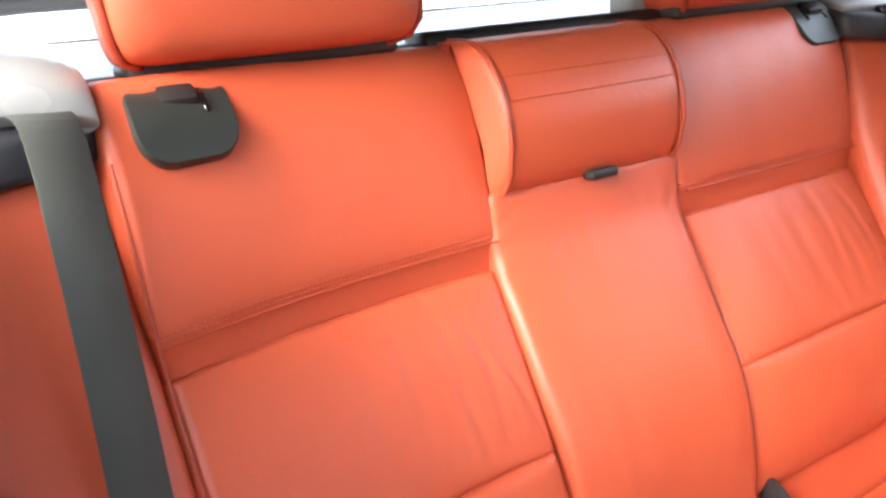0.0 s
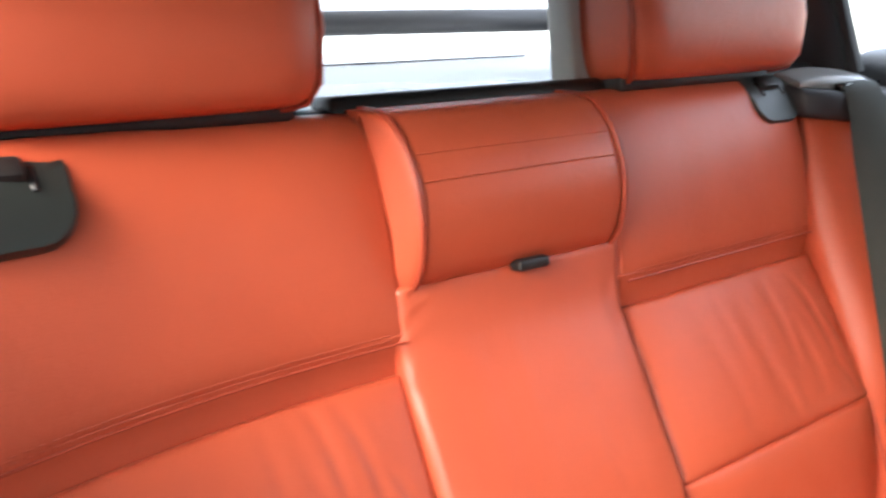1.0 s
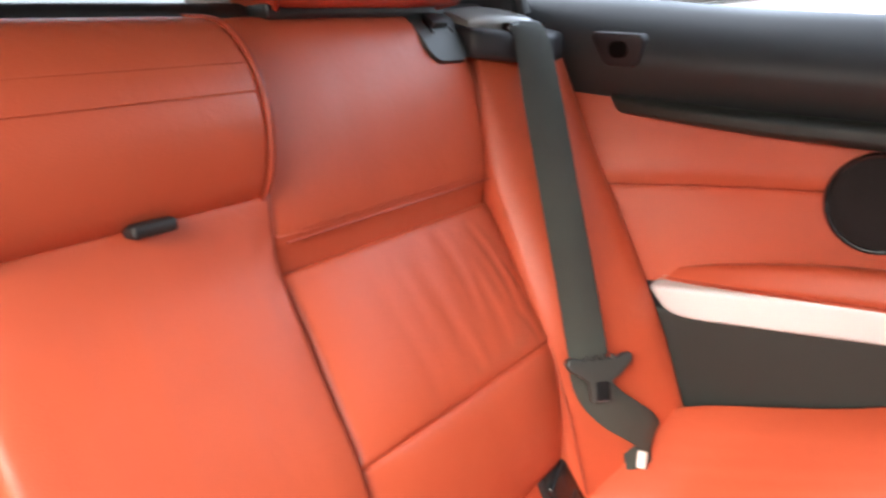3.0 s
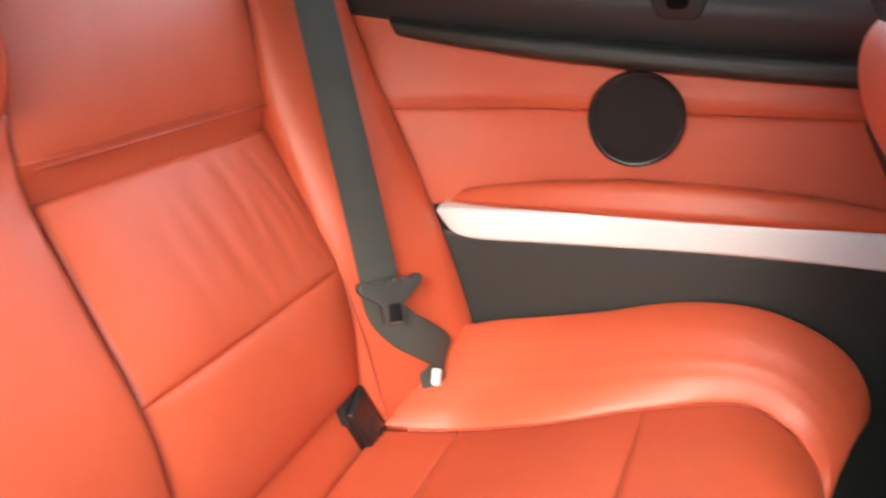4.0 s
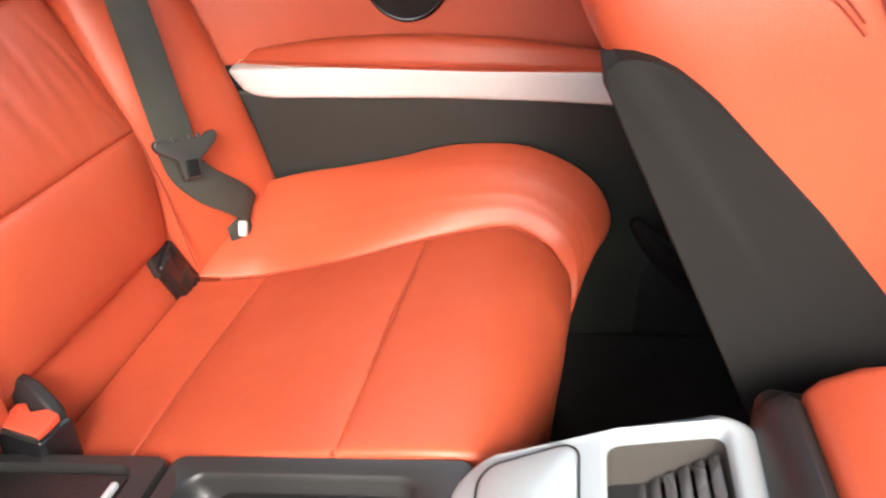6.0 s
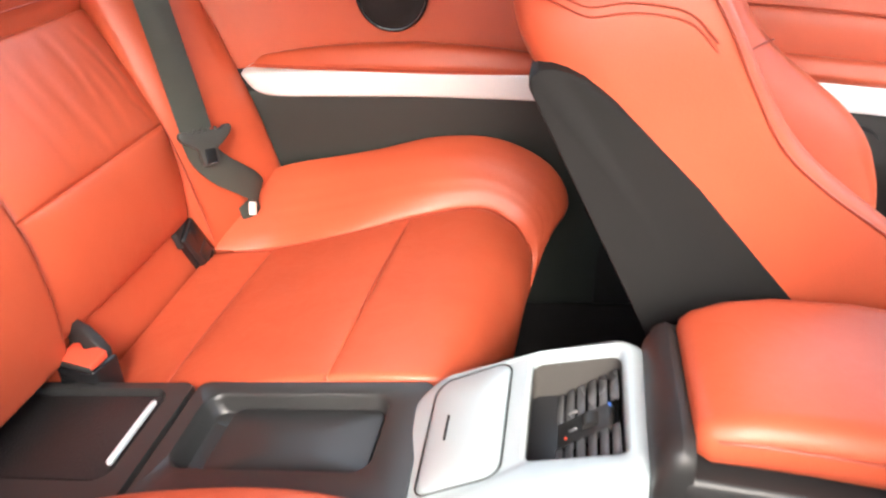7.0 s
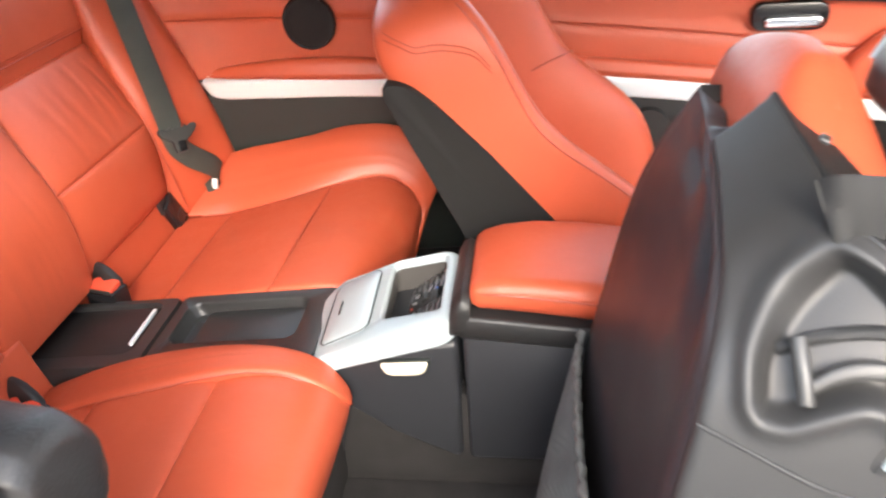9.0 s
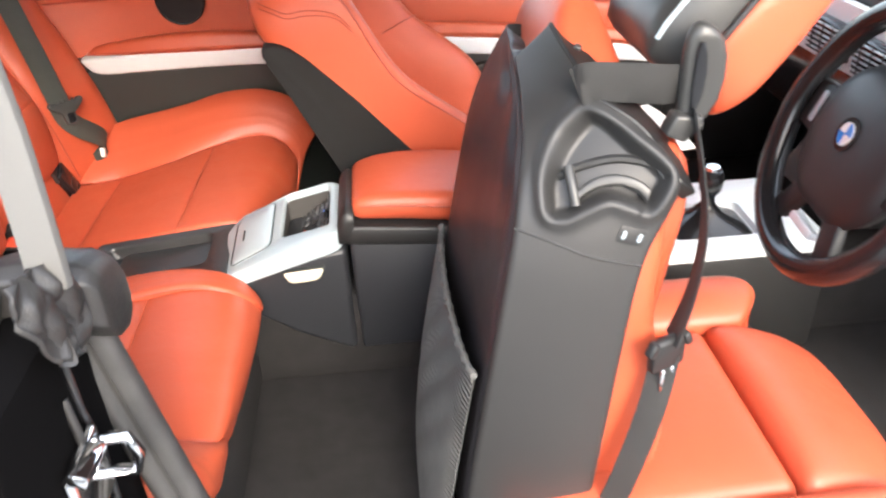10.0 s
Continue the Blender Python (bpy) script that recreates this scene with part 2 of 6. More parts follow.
def ribbon(points, across, width, thick=0.0016, n=24):
    """A strap along a smooth curve; across gives its width's direction at each point."""
    loops = []
    for i in range(n + 1):
        t = i / n
        p, a = curve3(points, t), curve3(across, t).normalized()
        q = curve3(points, min(t + .01, 1)) - curve3(points, max(t - .01, 0))
        nn = a.cross(q).normalized()
        a = q.cross(nn).normalized()
        w, h = width / 2, thick / 2
        loops.append([p + a * x + nn * y for x, y in ((-w, 0), (-w + .001, -h), (0, -h), (w - .001, -h), (w, 0), (w - .001, h), (0, h), (-w + .001, h))])
    return loft(loops)


def stitches(points, count, length, r, normal):
    """A row of short raised stitches along a curve."""
    bm = bmesh.new()
    for i in range(count):
        t = (i + 0.5) / count
        p = curve3(points, t)
        d = (curve3(points, min(t + .005, 1)) - curve3(points, max(t - .005, 0))).normalized()
        s = d.cross(Vector(normal)).normalized()
        nrm = s.cross(d)
        v = [bm.verts.new(p + d * a * length / 2 + s * b * r + nrm * c * r) for a, b, c in
             ((-1, 0, 0), (-.6, 1, .3), (-.6, 0, 1), (-.6, -1, .3), (.6, 1, .3), (.6, 0, 1), (.6, -1, .3), (1, 0, 0))]
        for f in ((0, 1, 2), (0, 2, 3), (1, 4, 5, 2), (2, 5, 6, 3), (4, 7, 5), (5, 7, 6)):
            bm.faces.new([v[k] for k in f])
    return bm


def flip_x(points, s):
    return [(s * p[0], *p[1:]) for p in points]

# ---- setting ----
def wall_box(name, lo, hi, material, label, category, r=0.01):
    lo, hi = Vector(lo), Vector(hi)
    ob = part(name, block(hi - lo, r, 2, Matrix.Translation((lo + hi) / 2)), material)
    return tagged(ob, label, category, kind="structure")


ground = bmesh.new()
bmesh.ops.create_grid(ground, x_segments=24, y_segments=24, size=300, matrix=Matrix.Translation((0, 0, -0.14)))
tagged(part("ground", ground, GROUND), "pale sunlit concrete car park", "ground", kind="structure")

# Unseen walls, added to keep low sky light off upper panels and headrests.
SKY_BLOCK = surface("low_sky_blocker", (0.22, 0.21, 0.19), 0.9, vary=0.2, big=0.8, fine=90, bump=0.3, depth=0.003)
wall_box("sky_blocker_side", (-5.8, -7.2, -0.14), (-5.6, 7.0, 1.95), SKY_BLOCK, "unseen plain wall added to block low sky light", "wall", 0.02)
wall_box("sky_blocker_front", (-5.598, -7.2, -0.14), (6.5, -7.0, 1.95), SKY_BLOCK, "unseen plain wall added to block low sky light", "wall", 0.02)

wall_box("floor", (-0.74, -2.1, 0.14), (0.74, 0.1, 0.20), CARPET, "black carpeted floor of the car", "floor")
wall_box("seat_bulkhead", (-0.62, 0.06, 0.2), (0.62, 0.1, 0.99), BLACK, "black bulkhead behind the rear seat", "wall")
wall_box("sill_driver", (-0.86, -2.1, 0.05), (-0.742, -0.562, 0.30), BODY, "dark painted door sill of the car", "sill", 0.03)
wall_box("bodyside_passenger", (0.742, -2.1, 0.02), (0.90, 0.9, 0.86), BODY, "dark painted side of the car", "car body", 0.05)
wall_box("bodyside_rear_quarter", (-0.90, -0.56, 0.02), (-0.742, 0.9, 0.70), BODY, "dark painted rear quarter of the car", "car body", 0.04)
wall_box("inner_wall_passenger", (0.722, -2.1, 0.2), (0.741, 0.05, 0.80), BLACK, "black inner wall behind the passenger side trim", "wall")
wall_box("inner_wall_rear_quarter", (-0.741, -0.57, 0.2), (-0.668, 0.05, 0.80), BLACK, "black inner wall behind the rear side trim", "wall")
wall_box("seat_riser", (-0.62, -0.585, 0.2), (0.62, -0.10, 0.37), CARPET, "black carpeted riser under the rear seat", "wall", 0.02)
wall_box("tunnel", (-0.092, -1.95, 0.2), (0.092, -0.45, 0.395), CARPET, "dark carpeted tunnel along the middle of the floor", "floor", 0.02)
wall_box("footwell_wall", (-0.74, -2.14, 0.14), (0.74, -2.1, 0.9), CARPET, "black carpeted front bulkhead of the footwell", "wall")


def roof_sheet():
    """The closed roof: a shallow dome from the windscreen to the rear window, turned down at its sides."""
    def P(u, v):
        y = 0.54 - 2.26 * v
        x = (u - 0.5) * (1.24 - 0.10 * v * (1 - v))
        z = 1.365 - 0.085 * (2 * u - 1) ** 4 - 0.03 * (1 - v) ** 4 - 0.11 * v ** 5
        return Vector((x, y, z))
    return pad(P, 0.04, 0.02, 0, 12, 14, flip=True)


tagged(part("ceiling", roof_sheet(), LINER), "unseen cloth headliner of the closed roof, darkened to cut fill light", "ceiling", kind="structure")

for s in (1, -1):
    # rear roof pillar, leaning inwards and to the rear
    loops = []
    for z, x, y0, y1 in ((0.99, 0.625, 0.02, 0.46), (1.06, 0.615, 0.03, 0.46), (1.18, 0.59, 0.06, 0.47), (1.30, 0.555, 0.12, 0.50), (1.36, 0.53, 0.16, 0.52)):
        loops.append([Vector((s * (x + a * 0.07), (y0 + y1) / 2 + b * (y1 - y0), z)) for a, b in rrect(1, 1, 0.3, 4)])
    ob = part("rear_pillar", loft(loops), TRIM)
    tagged(ob, "dark trimmed rear roof pillar beside the rear window", "pillar", kind="structure")
    part("seal", tube([(s * (x - 0.03), y - 0.012, z) for z, x, y in ((1.0, 0.625, 0.02), (1.1, 0.61, 0.035), (1.2, 0.585, 0.07), (1.32, 0.55, 0.13))], 0.011), RUBBER, ob)
    a_pillar = tube([(s * 0.70, -2.1, 0.92), (s * 0.66, -1.9, 1.10), (s * 0.60, -1.70, 1.245)], 0.035)
    tagged(part("front_pillar", a_pillar, TRIM), "dark trimmed windscreen pillar", "pillar", kind="structure")

# parcel shelf and the rear window behind it
PALEGREY = surface("mid_grey_shelf_plastic", (0.38, 0.38, 0.37), 0.5)
shelf = part("parcel_shelf", slab([(-0.61, 0.10), (0.61, 0.10), (0.60, 0.74), (-0.60, 0.74)], lambda p, q, d: Vector((p, q, 1.006 + d + (q - 0.1) * 0.17)), -0.04, 0.0, 0.012, 3), surface("glossy_grey_shelf_trim", (0.80, 0.80, 0.79), 0.30, fine=900, bump=0.1, kind="v"))
tagged(shelf, "glossy pale grey parcel shelf behind the rear seat", "parcel shelf", kind="structure")
part("front_lip", slab([(0.066, 0.98), (0.066, 1.012), (0.074, 1.020), (0.115, 1.022), (0.115, 0.98)], lambda p, q, d: Vector((d, p, q)), -0.145, 0.60, 0.005), BLACK, shelf, "black front lip")
part("front_lip", slab([(0.066, 0.98), (0.066, 1.004), (0.074, 1.010), (0.105, 1.011), (0.105, 0.98)], lambda p, q, d: Vector((d, p, q)), -0.60, -0.146, 0.005), BLACK, shelf, "black front lip")
for k in range(8):
    part("slot", block((0.16, 0.006, 0.004), 0.001, 1, Matrix.Translation((-0.02, 0.30 + 0.018 * k, 1.0375 + 0.018 * k * 0.17))), PALEGREY, shelf)
part("panel_joint", block((0.9, 0.006, 0.004), 0.001, 1, Matrix.Translation((0, 0.52, 1.0775))), BLACK, shelf)
bar = part("rear_window_ledge", tube([(-0.70, 0.71, 1.150), (-0.45, 0.755, 1.168), (0, 0.775, 1.172), (0.45, 0.765, 1.170), (0.70, 0.74, 1.166)], 0.024, 12), TRIM)
tagged(bar, "black rounded ledge under the rear window", "window ledge", kind="structure")
win = part("window_1", slab([(-0.52, 0.0), (0.52, 0.0), (0.47, 0.28), (-0.47, 0.28)], lambda p, q, d: Vector((p, 0.785 - q * 0.9 + d, 1.175 + q * 0.62)), 0.0, 0.004, 0), GLASS)
win.visible_shadow = False
tagged(win, "clear curved rear window", "window", kind="structure")


# ---- rear seats ----
def wrap(x):
    """How far the backrest curves forward towards its outer edge."""
    return (0.045 if x < 0 else 0.002) * max(0, (abs(x) - 0.20) / 0.26) ** 2


def seat_sheet(xi, xo, prof):
    """A sheet across the seat from the inner to the outer edge, following a side profile of (y, z)."""
    def P(u, v):
        x, q = xi(v) * (1 - u) + xo(v) * u, curve3([(0, *p) for p in prof], v)
        return Vector((x, q.y - wrap(x), q.z))
    return P


def lin(*v):
    return lambda t: v[min(int(t * (len(v) - 1)), len(v) - 2)] * (1 - (t * (len(v) - 1) - min(int(t * (len(v) - 1)), len(v) - 2))) + v[min(int(t * (len(v) - 1)), len(v) - 2) + 1] * (t * (len(v) - 1) - min(int(t * (len(v) - 1)), len(v) - 2))


def folds(seed, depth, across=True):
    """Shallow sitting creases that run up the panel and fade at its rim."""
    def f(u, v):
        a, b = (u, v) if across else (v, u)
        n = noise.noise(Vector((a * 9 + 0.8 * b + seed, b * 1.3, seed)))
        n2 = noise.noise(Vector((a * 21 + 1.5 * b, b * 2.2 + seed, 3.1)))
        edge = min(1, 6 * min(u, 1 - u)) * min(1, 5 * min(v, 1 - v))
        return depth * edge * (n * 1.1 + 0.7 * n2) * (0.35 + 0.65 * max(0, math.sin(math.pi * a)) ** 0.5)
    return f


def creases(lines, size, base=None):
    """Pulled leather: each line is (u0, v0, u1, v1, bow, depth, width); size is the panel in metres."""
    paths = []
    for u0, v0, u1, v1, bow, depth, width in lines:
        a, b = Vector((u0 * size[0], v0 * size[1])), Vector((u1 * size[0], v1 * size[1]))
        d = b - a
        side = Vector((-d.y, d.x))
        paths.append(([a + d * (k / 8) + side * bow * 4 * (k / 8) * (1 - k / 8) for k in range(9)], depth, width))
    def f(u, v):
        p = Vector((u * size[0], v * size[1]))
        h = base(u, v) if base else 0.0
        for path, depth, width in paths:
            best, along, sign = 9.0, 0.0, 1.0
            for k, (a, b) in enumerate(zip(path, path[1:])):
                d = b - a
                t = max(0.0, min(1.0, (p - a).dot(d) / d.length_squared))
                r = p - a - d * t
                if r.length < best:
                    best, along, sign = r.length, (k + t) / 8, 1.0 if d.x * r.y - d.y * r.x > 0 else -1.0
            if best < width * 4:
                fade = math.sin(math.pi * min(1.0, max(0.0, 0.06 + 0.88 * along))) ** 0.8
                x = sign * best / width
                h += 0.62 * depth * fade * (0.75 * math.exp(-(x - 1.5) ** 2) - math.exp(-x * x) + 0.35 * math.exp(-(x + 1.7) ** 2))
        return h
    return f


SITTING = {
    1: [(0.47, 0.74, 0.52, 0.24, 0.05, 0.0012, 0.012), (0.63, 0.88, 0.66, 0.36, 0.04, 0.0015, 0.008), (0.71, 0.58, 0.745, 0.18, 0.06, 0.0013, 0.009), (0.80, 0.82, 0.87, 0.30, 0.08, 0.0020, 0.007),
        (0.885, 0.62, 0.955, 0.14, 0.10, 0.0030, 0.0042), (0.94, 0.48, 0.98, 0.12, 0.10, 0.0028, 0.0036), (0.83, 0.34, 0.93, 0.07, 0.12, 0.0018, 0.005), (0.26, 0.80, 0.30, 0.42, 0.02, 0.0009, 0.014), (0.55, 0.34, 0.58, 0.10, -0.03, 0.0010, 0.008)],
    -1: [(0.42, 0.92, 0.40, 0.30, -0.04, 0.0014, 0.008), (0.30, 0.95, 0.25, 0.30, -0.06, 0.0022, 0.006), (0.22, 0.90, 0.16, 0.22, -0.08, 0.0024, 0.006), (0.14, 0.62, 0.06, 0.16, -0.10, 0.0026, 0.005), (0.34, 0.70, 0.24, 0.14, -0.08, 0.0018, 0.006),
         (0.10, 0.46, 0.035, 0.10, -0.10, 0.0022, 0.004), (0.55, 0.80, 0.54, 0.25, -0.02, 0.0010, 0.010), (0.68, 0.70, 0.66, 0.30, 0.03, 0.0008, 0.010)],
}
UPPER = [(-0.004, 0.808), (0.0, 0.85), (0.010, 0.92), (0.026, 0.97), (0.046, 0.998), (0.078, 1.006)]
BAND = [(0.004, 0.770), (0.001, 0.792), (-0.005, 0.814)]
MIDDLE = [(-0.095, 0.6145), (-0.050, 0.700), (-0.004, 0.781)]
LOWER = [(-0.124, 0.484), (-0.113, 0.55), (-0.095, 0.6175)]
LOWER_P = [(-0.104, 0.458), (-0.106, 0.54), (-0.094, 0.6175)]
BOTTOM_P = [(-0.114, 0.370), (-0.104, 0.42), (-0.096, 0.466)]
BOTTOM = [(-0.150, 0.37), (-0.134, 0.43), (-0.120, 0.492)]


def rear_backrest(s):
    t = thing("rear_bench_seat", "coral red leather rear seat with a stitched cross band", "car seat", (s * 0.29, -0.3, 0.2), "rear seats")
    f = s < 0
    X = lambda fn: (lambda v: s * fn(v))
    w = lambda x: 0.45 + max(0, x - 0.416) if s > 0 else 0.40 + 0.16 * x + 0.005
    part("upper_panel", pad(seat_sheet(X(lin(.127, .127)), X(lin(w(.435), w(.458))), UPPER), 0.05, 0.010, 0.006, 18, 16, flip=f, bump=folds(2 + s, 0.0012)), RED, t)
    part("stitched_band", pad(seat_sheet(X(lin(.127, .127)), X(lin(w(.430), w(.435))), BAND), 0.02, 0.003, 0.0, 18, 5, flip=f), RED, t)
    part("middle_panel", pad(seat_sheet(X(lin(.112, .127) if s > 0 else lin(.150, .136)), X(lin(w(.416), w(.431))), MIDDLE), 0.05, 0.011, 0.010, 84, 30, flip=f, bump=creases(SITTING[s], (0.34, 0.19), folds(5 + s, 0.0007))), RED, t)
    part("lower_panel", pad(seat_sheet(X(lin(.104, .112) if s > 0 else lin(.146, .150)), X(lin(w(.405), w(.416))), LOWER_P if s > 0 else LOWER), 0.05, 0.012, 0.012, 16, 16, flip=f, bump=folds(8 + s, 0.001)), RED, t)
    part("bottom_panel", pad(seat_sheet(X(lin(.099, .104)), X(lin(w(.395), w(.405))), BOTTOM_P if s > 0 else BOTTOM), 0.05, 0.010, 0.003, 14, 10, flip=f), RED, t)
    for k, z in enumerate((0.8125, 0.8165)):
        part("stitched_seam", stitches([(s * x, -0.0095 + 0.001 * k - wrap(s * x), z) for x in (0.15, 0.20, 0.25, 0.30, 0.35, 0.395, w(0.428))], 66, 0.0038, 0.0007, (0, -1, 0.1)), THREAD, t)
    for k, (z, y) in enumerate(((0.8075, -0.0095), (0.7755, 0.0035))):
        part("band_seam", tube([(s * x, y - wrap(s * x), z) for x in (0.135, 0.20, 0.25, 0.30, 0.35, 0.395, w(0.428))], 0.0013, 6), PIPE, t)
    edge = ((0.449, 0.012, 0.945), (0.445, 0.002, 0.90), (0.436, -0.004, 0.82), (0.431, -0.015, 0.775), (0.424, -0.055, 0.70), (0.415, -0.098, 0.615), (0.407, -0.122, 0.52), (0.398, -0.142, 0.42))
    part("edge_piping", tube([(s * w(x), y - wrap(s * w(x)) + 0.006 * (s > 0), z) for x, y, z in edge], 0.0015), PIPE, t)
    # cover plate of the seat latch, folded over the top edge
    rows = [(0.006, 0.905), (0.0105, 0.930), (0.0185, 0.958), (0.031, 0.982), (0.052, 1.002), (0.078, 1.008)]
    def plate(p, q, d):
        v = min(1, max(0, (q + 0.062) / 0.12))
        c = curve3([(0, *r) for r in rows], v) - Vector((0, 0.011, 0.012)) * (s < 0)
        x = (0.432 if s > 0 else 0.414) + p
        return Vector((s * x, c.y - 0.004 - d - wrap(s * x), c.z + 0.4 * d))
    shape = [(a, b if b < 0 else b) for a, b in rrect(0.084, 0.074, 0.024, 6)]
    loops = [[plate(a * k, b * k + 0.014, h) for a, b in shape] for k, h in ((1.0, -0.006), (1.0, 0.0005), (0.96, 0.004), (0.6, 0.0045), (0.2, 0.0045))]
    pl = part("latch_cover", loft(loops), GREY, t, "dark grey plastic latch cover")
    part("release_lever", block((0.030, 0.022, 0.012), 0.003, 2, pose(0.432 if s > 0 else -0.414, 0.008 + 0.024 * (s > 0) - 0.009 * (s < 0), 0.996 - 0.010 * (s < 0), 35, 0, 0)), BLACK, pl)
    for d in (-0.019, 0.019):
        part("lever_slot", block((0.004, 0.022, 0.004), 0.001, 1, pose((0.432 if s > 0 else -0.414) + d, 0.003 + 0.024 * (s > 0) - 0.009 * (s < 0), 0.990 - 0.010 * (s < 0), 45, 0, 0)), GLOSS, pl)
    return t


BENCH = {s: rear_backrest(s) for s in (1, -1)}

center = thing("folding_armrest", "coral red leather folding armrest in the middle of the rear backrest", "armrest", (0, -0.06, 0.40))
part("armrest_panel", pad(seat_sheet(lin(-.142, -.148, -.138), lin(.108, .114, .134), [(-0.114, 0.442), (-0.115, 0.53), (-0.099, 0.62), (-0.050, 0.72), (-0.012, 0.79), (-0.004, 0.8555)]), 0.05, 0.012, 0.006, 40, 60, bump=creases([(0.03, 0.93, 0.16, 0.985, 0.1, 0.0022, 0.006), (0.02, 0.86, 0.14, 0.93, 0.1, 0.0020, 0.006), (0.02, 0.79, 0.11, 0.86, 0.1, 0.0016, 0.006), (0.02, 0.70, 0.08, 0.77, 0.1, 0.0014, 0.006), (0.98, 0.90, 0.90, 0.80, -0.1, 0.0014, 0.006), (0.98, 0.78, 0.92, 0.68, -0.1, 0.0012, 0.006)], (0.25, 0.42), folds(3, 0.0010))), RED, center)
HEAD = [(-0.002, 0.850), (-0.016, 0.868), (-0.025, 0.900), (-0.024, 0.935), (-0.010, 0.972), (0.020, 1.000), (0.070, 1.008)]
head = part("head_pad", pad(seat_sheet(lin(-.118, -.118), lin(.118, .118), HEAD), 0.05, 0.008, 0.002, 14, 22), RED, center)
for s in (1, -1):
    def gusset(u, v, s=s):
        q = curve3([(0, *p) for p in HEAD], v)
        back = Vector((s * 0.1325, max(q.y, 0.004 + 0.35 * max(0, q.z - 0.9)), q.z))
        return Vector((s * 0.119, q.y + 0.001, q.z)).lerp(back, u)
    part("side_gusset", pad(gusset, 0.01, 0.002, 0.001, 6, 22, flip=s < 0), RED, head)
    part("gusset_piping", tube([(s * 0.1185, curve3([(0, *p) for p in HEAD], k / 20).y - 0.001, curve3([(0, *p) for p in HEAD], k / 20).z) for k in range(21)], 0.0028), PIPE, head)
for z, y in ((0.943, -0.0240), (0.966, -0.0150)):
    part("cross_seam", tube([(-.112, y + 0.0006, z), (0, y - 0.0009, z), (.112, y + 0.0006, z)], 0.0009, 6), RED, head)
part("pull_tab", slab(rrect(0.038, 0.011, 0.004), lambda p, q, d: Vector((p + 0.004, d - 0.006, 0.852 + q)), -0.014, 0.02, 0.003), BLACK, center, "black pull tab")


PALE = surface("pale_grey_plastic", (0.36, 0.37, 0.36), 0.45, fine=900, bump=0.1, kind="v")


def rear_headrest(s):
    t = thing("rear_headrest", "coral red leather rear headrest with piped side gussets", "headrest", (s * 0.315, 0.05, 1.008), "rear headrests")
    loops, left, right = [], [], []
    wide, mid = (0.022, 0.326) if s > 0 else (0.0, -0.315)
    for z, w, yf, yb in ((1.012, 0.225, 0.022, 0.085), (1.016, 0.255, 0.004, 0.098), (1.030, 0.270, -0.006, 0.105), (1.075, 0.278, -0.012, 0.106), (1.13, 0.276, -0.006, 0.104), (1.18, 0.262, 0.008, 0.100), (1.200, 0.235, 0.028, 0.090)):
        d, w = yb - yf, w + wide
        loop = []
        for a, b in rrect(1, 1, 0.16, 4):
            loop.append(Vector((mid + a * w, (yf + yb) / 2 + b * d, z)))
        loops.append(loop)
        left.append((mid - w / 2 - 0.001, yf + 0.020, z))
        right.append((mid + w / 2 + 0.001, yf + 0.020, z))
    c = part("cushion", loft(loops), RED, t)
    mod = c.modifiers.new("smooth", "SUBSURF")
    mod.levels = mod.render_levels = 2
    for line in (left, right):
        part("piping", tube(line, 0.0035), PIPE, t)
    part("guide", block((0.034, 0.040, 0.17), 0.006, 2, Matrix.Translation((s * 0.180, 0.108, 1.095))), PALE, t, "pale grey side guide")
    part("base", block((0.25, 0.07, 0.02), 0.006, 2, Matrix.Translation((s * 0.315, 0.075, 1.012))), BLACK, t)
    return t


rear_headrest(1)
rear_headrest(-1)


# Dark plastic; base colour lightened to carry the white sky's reflection.
SHEENGREY = surface("dark_plastic_with_sky_sheen", (0.26, 0.265, 0.26), 0.22, fine=900, bump=0.1, depth=0.0004, kind="v")


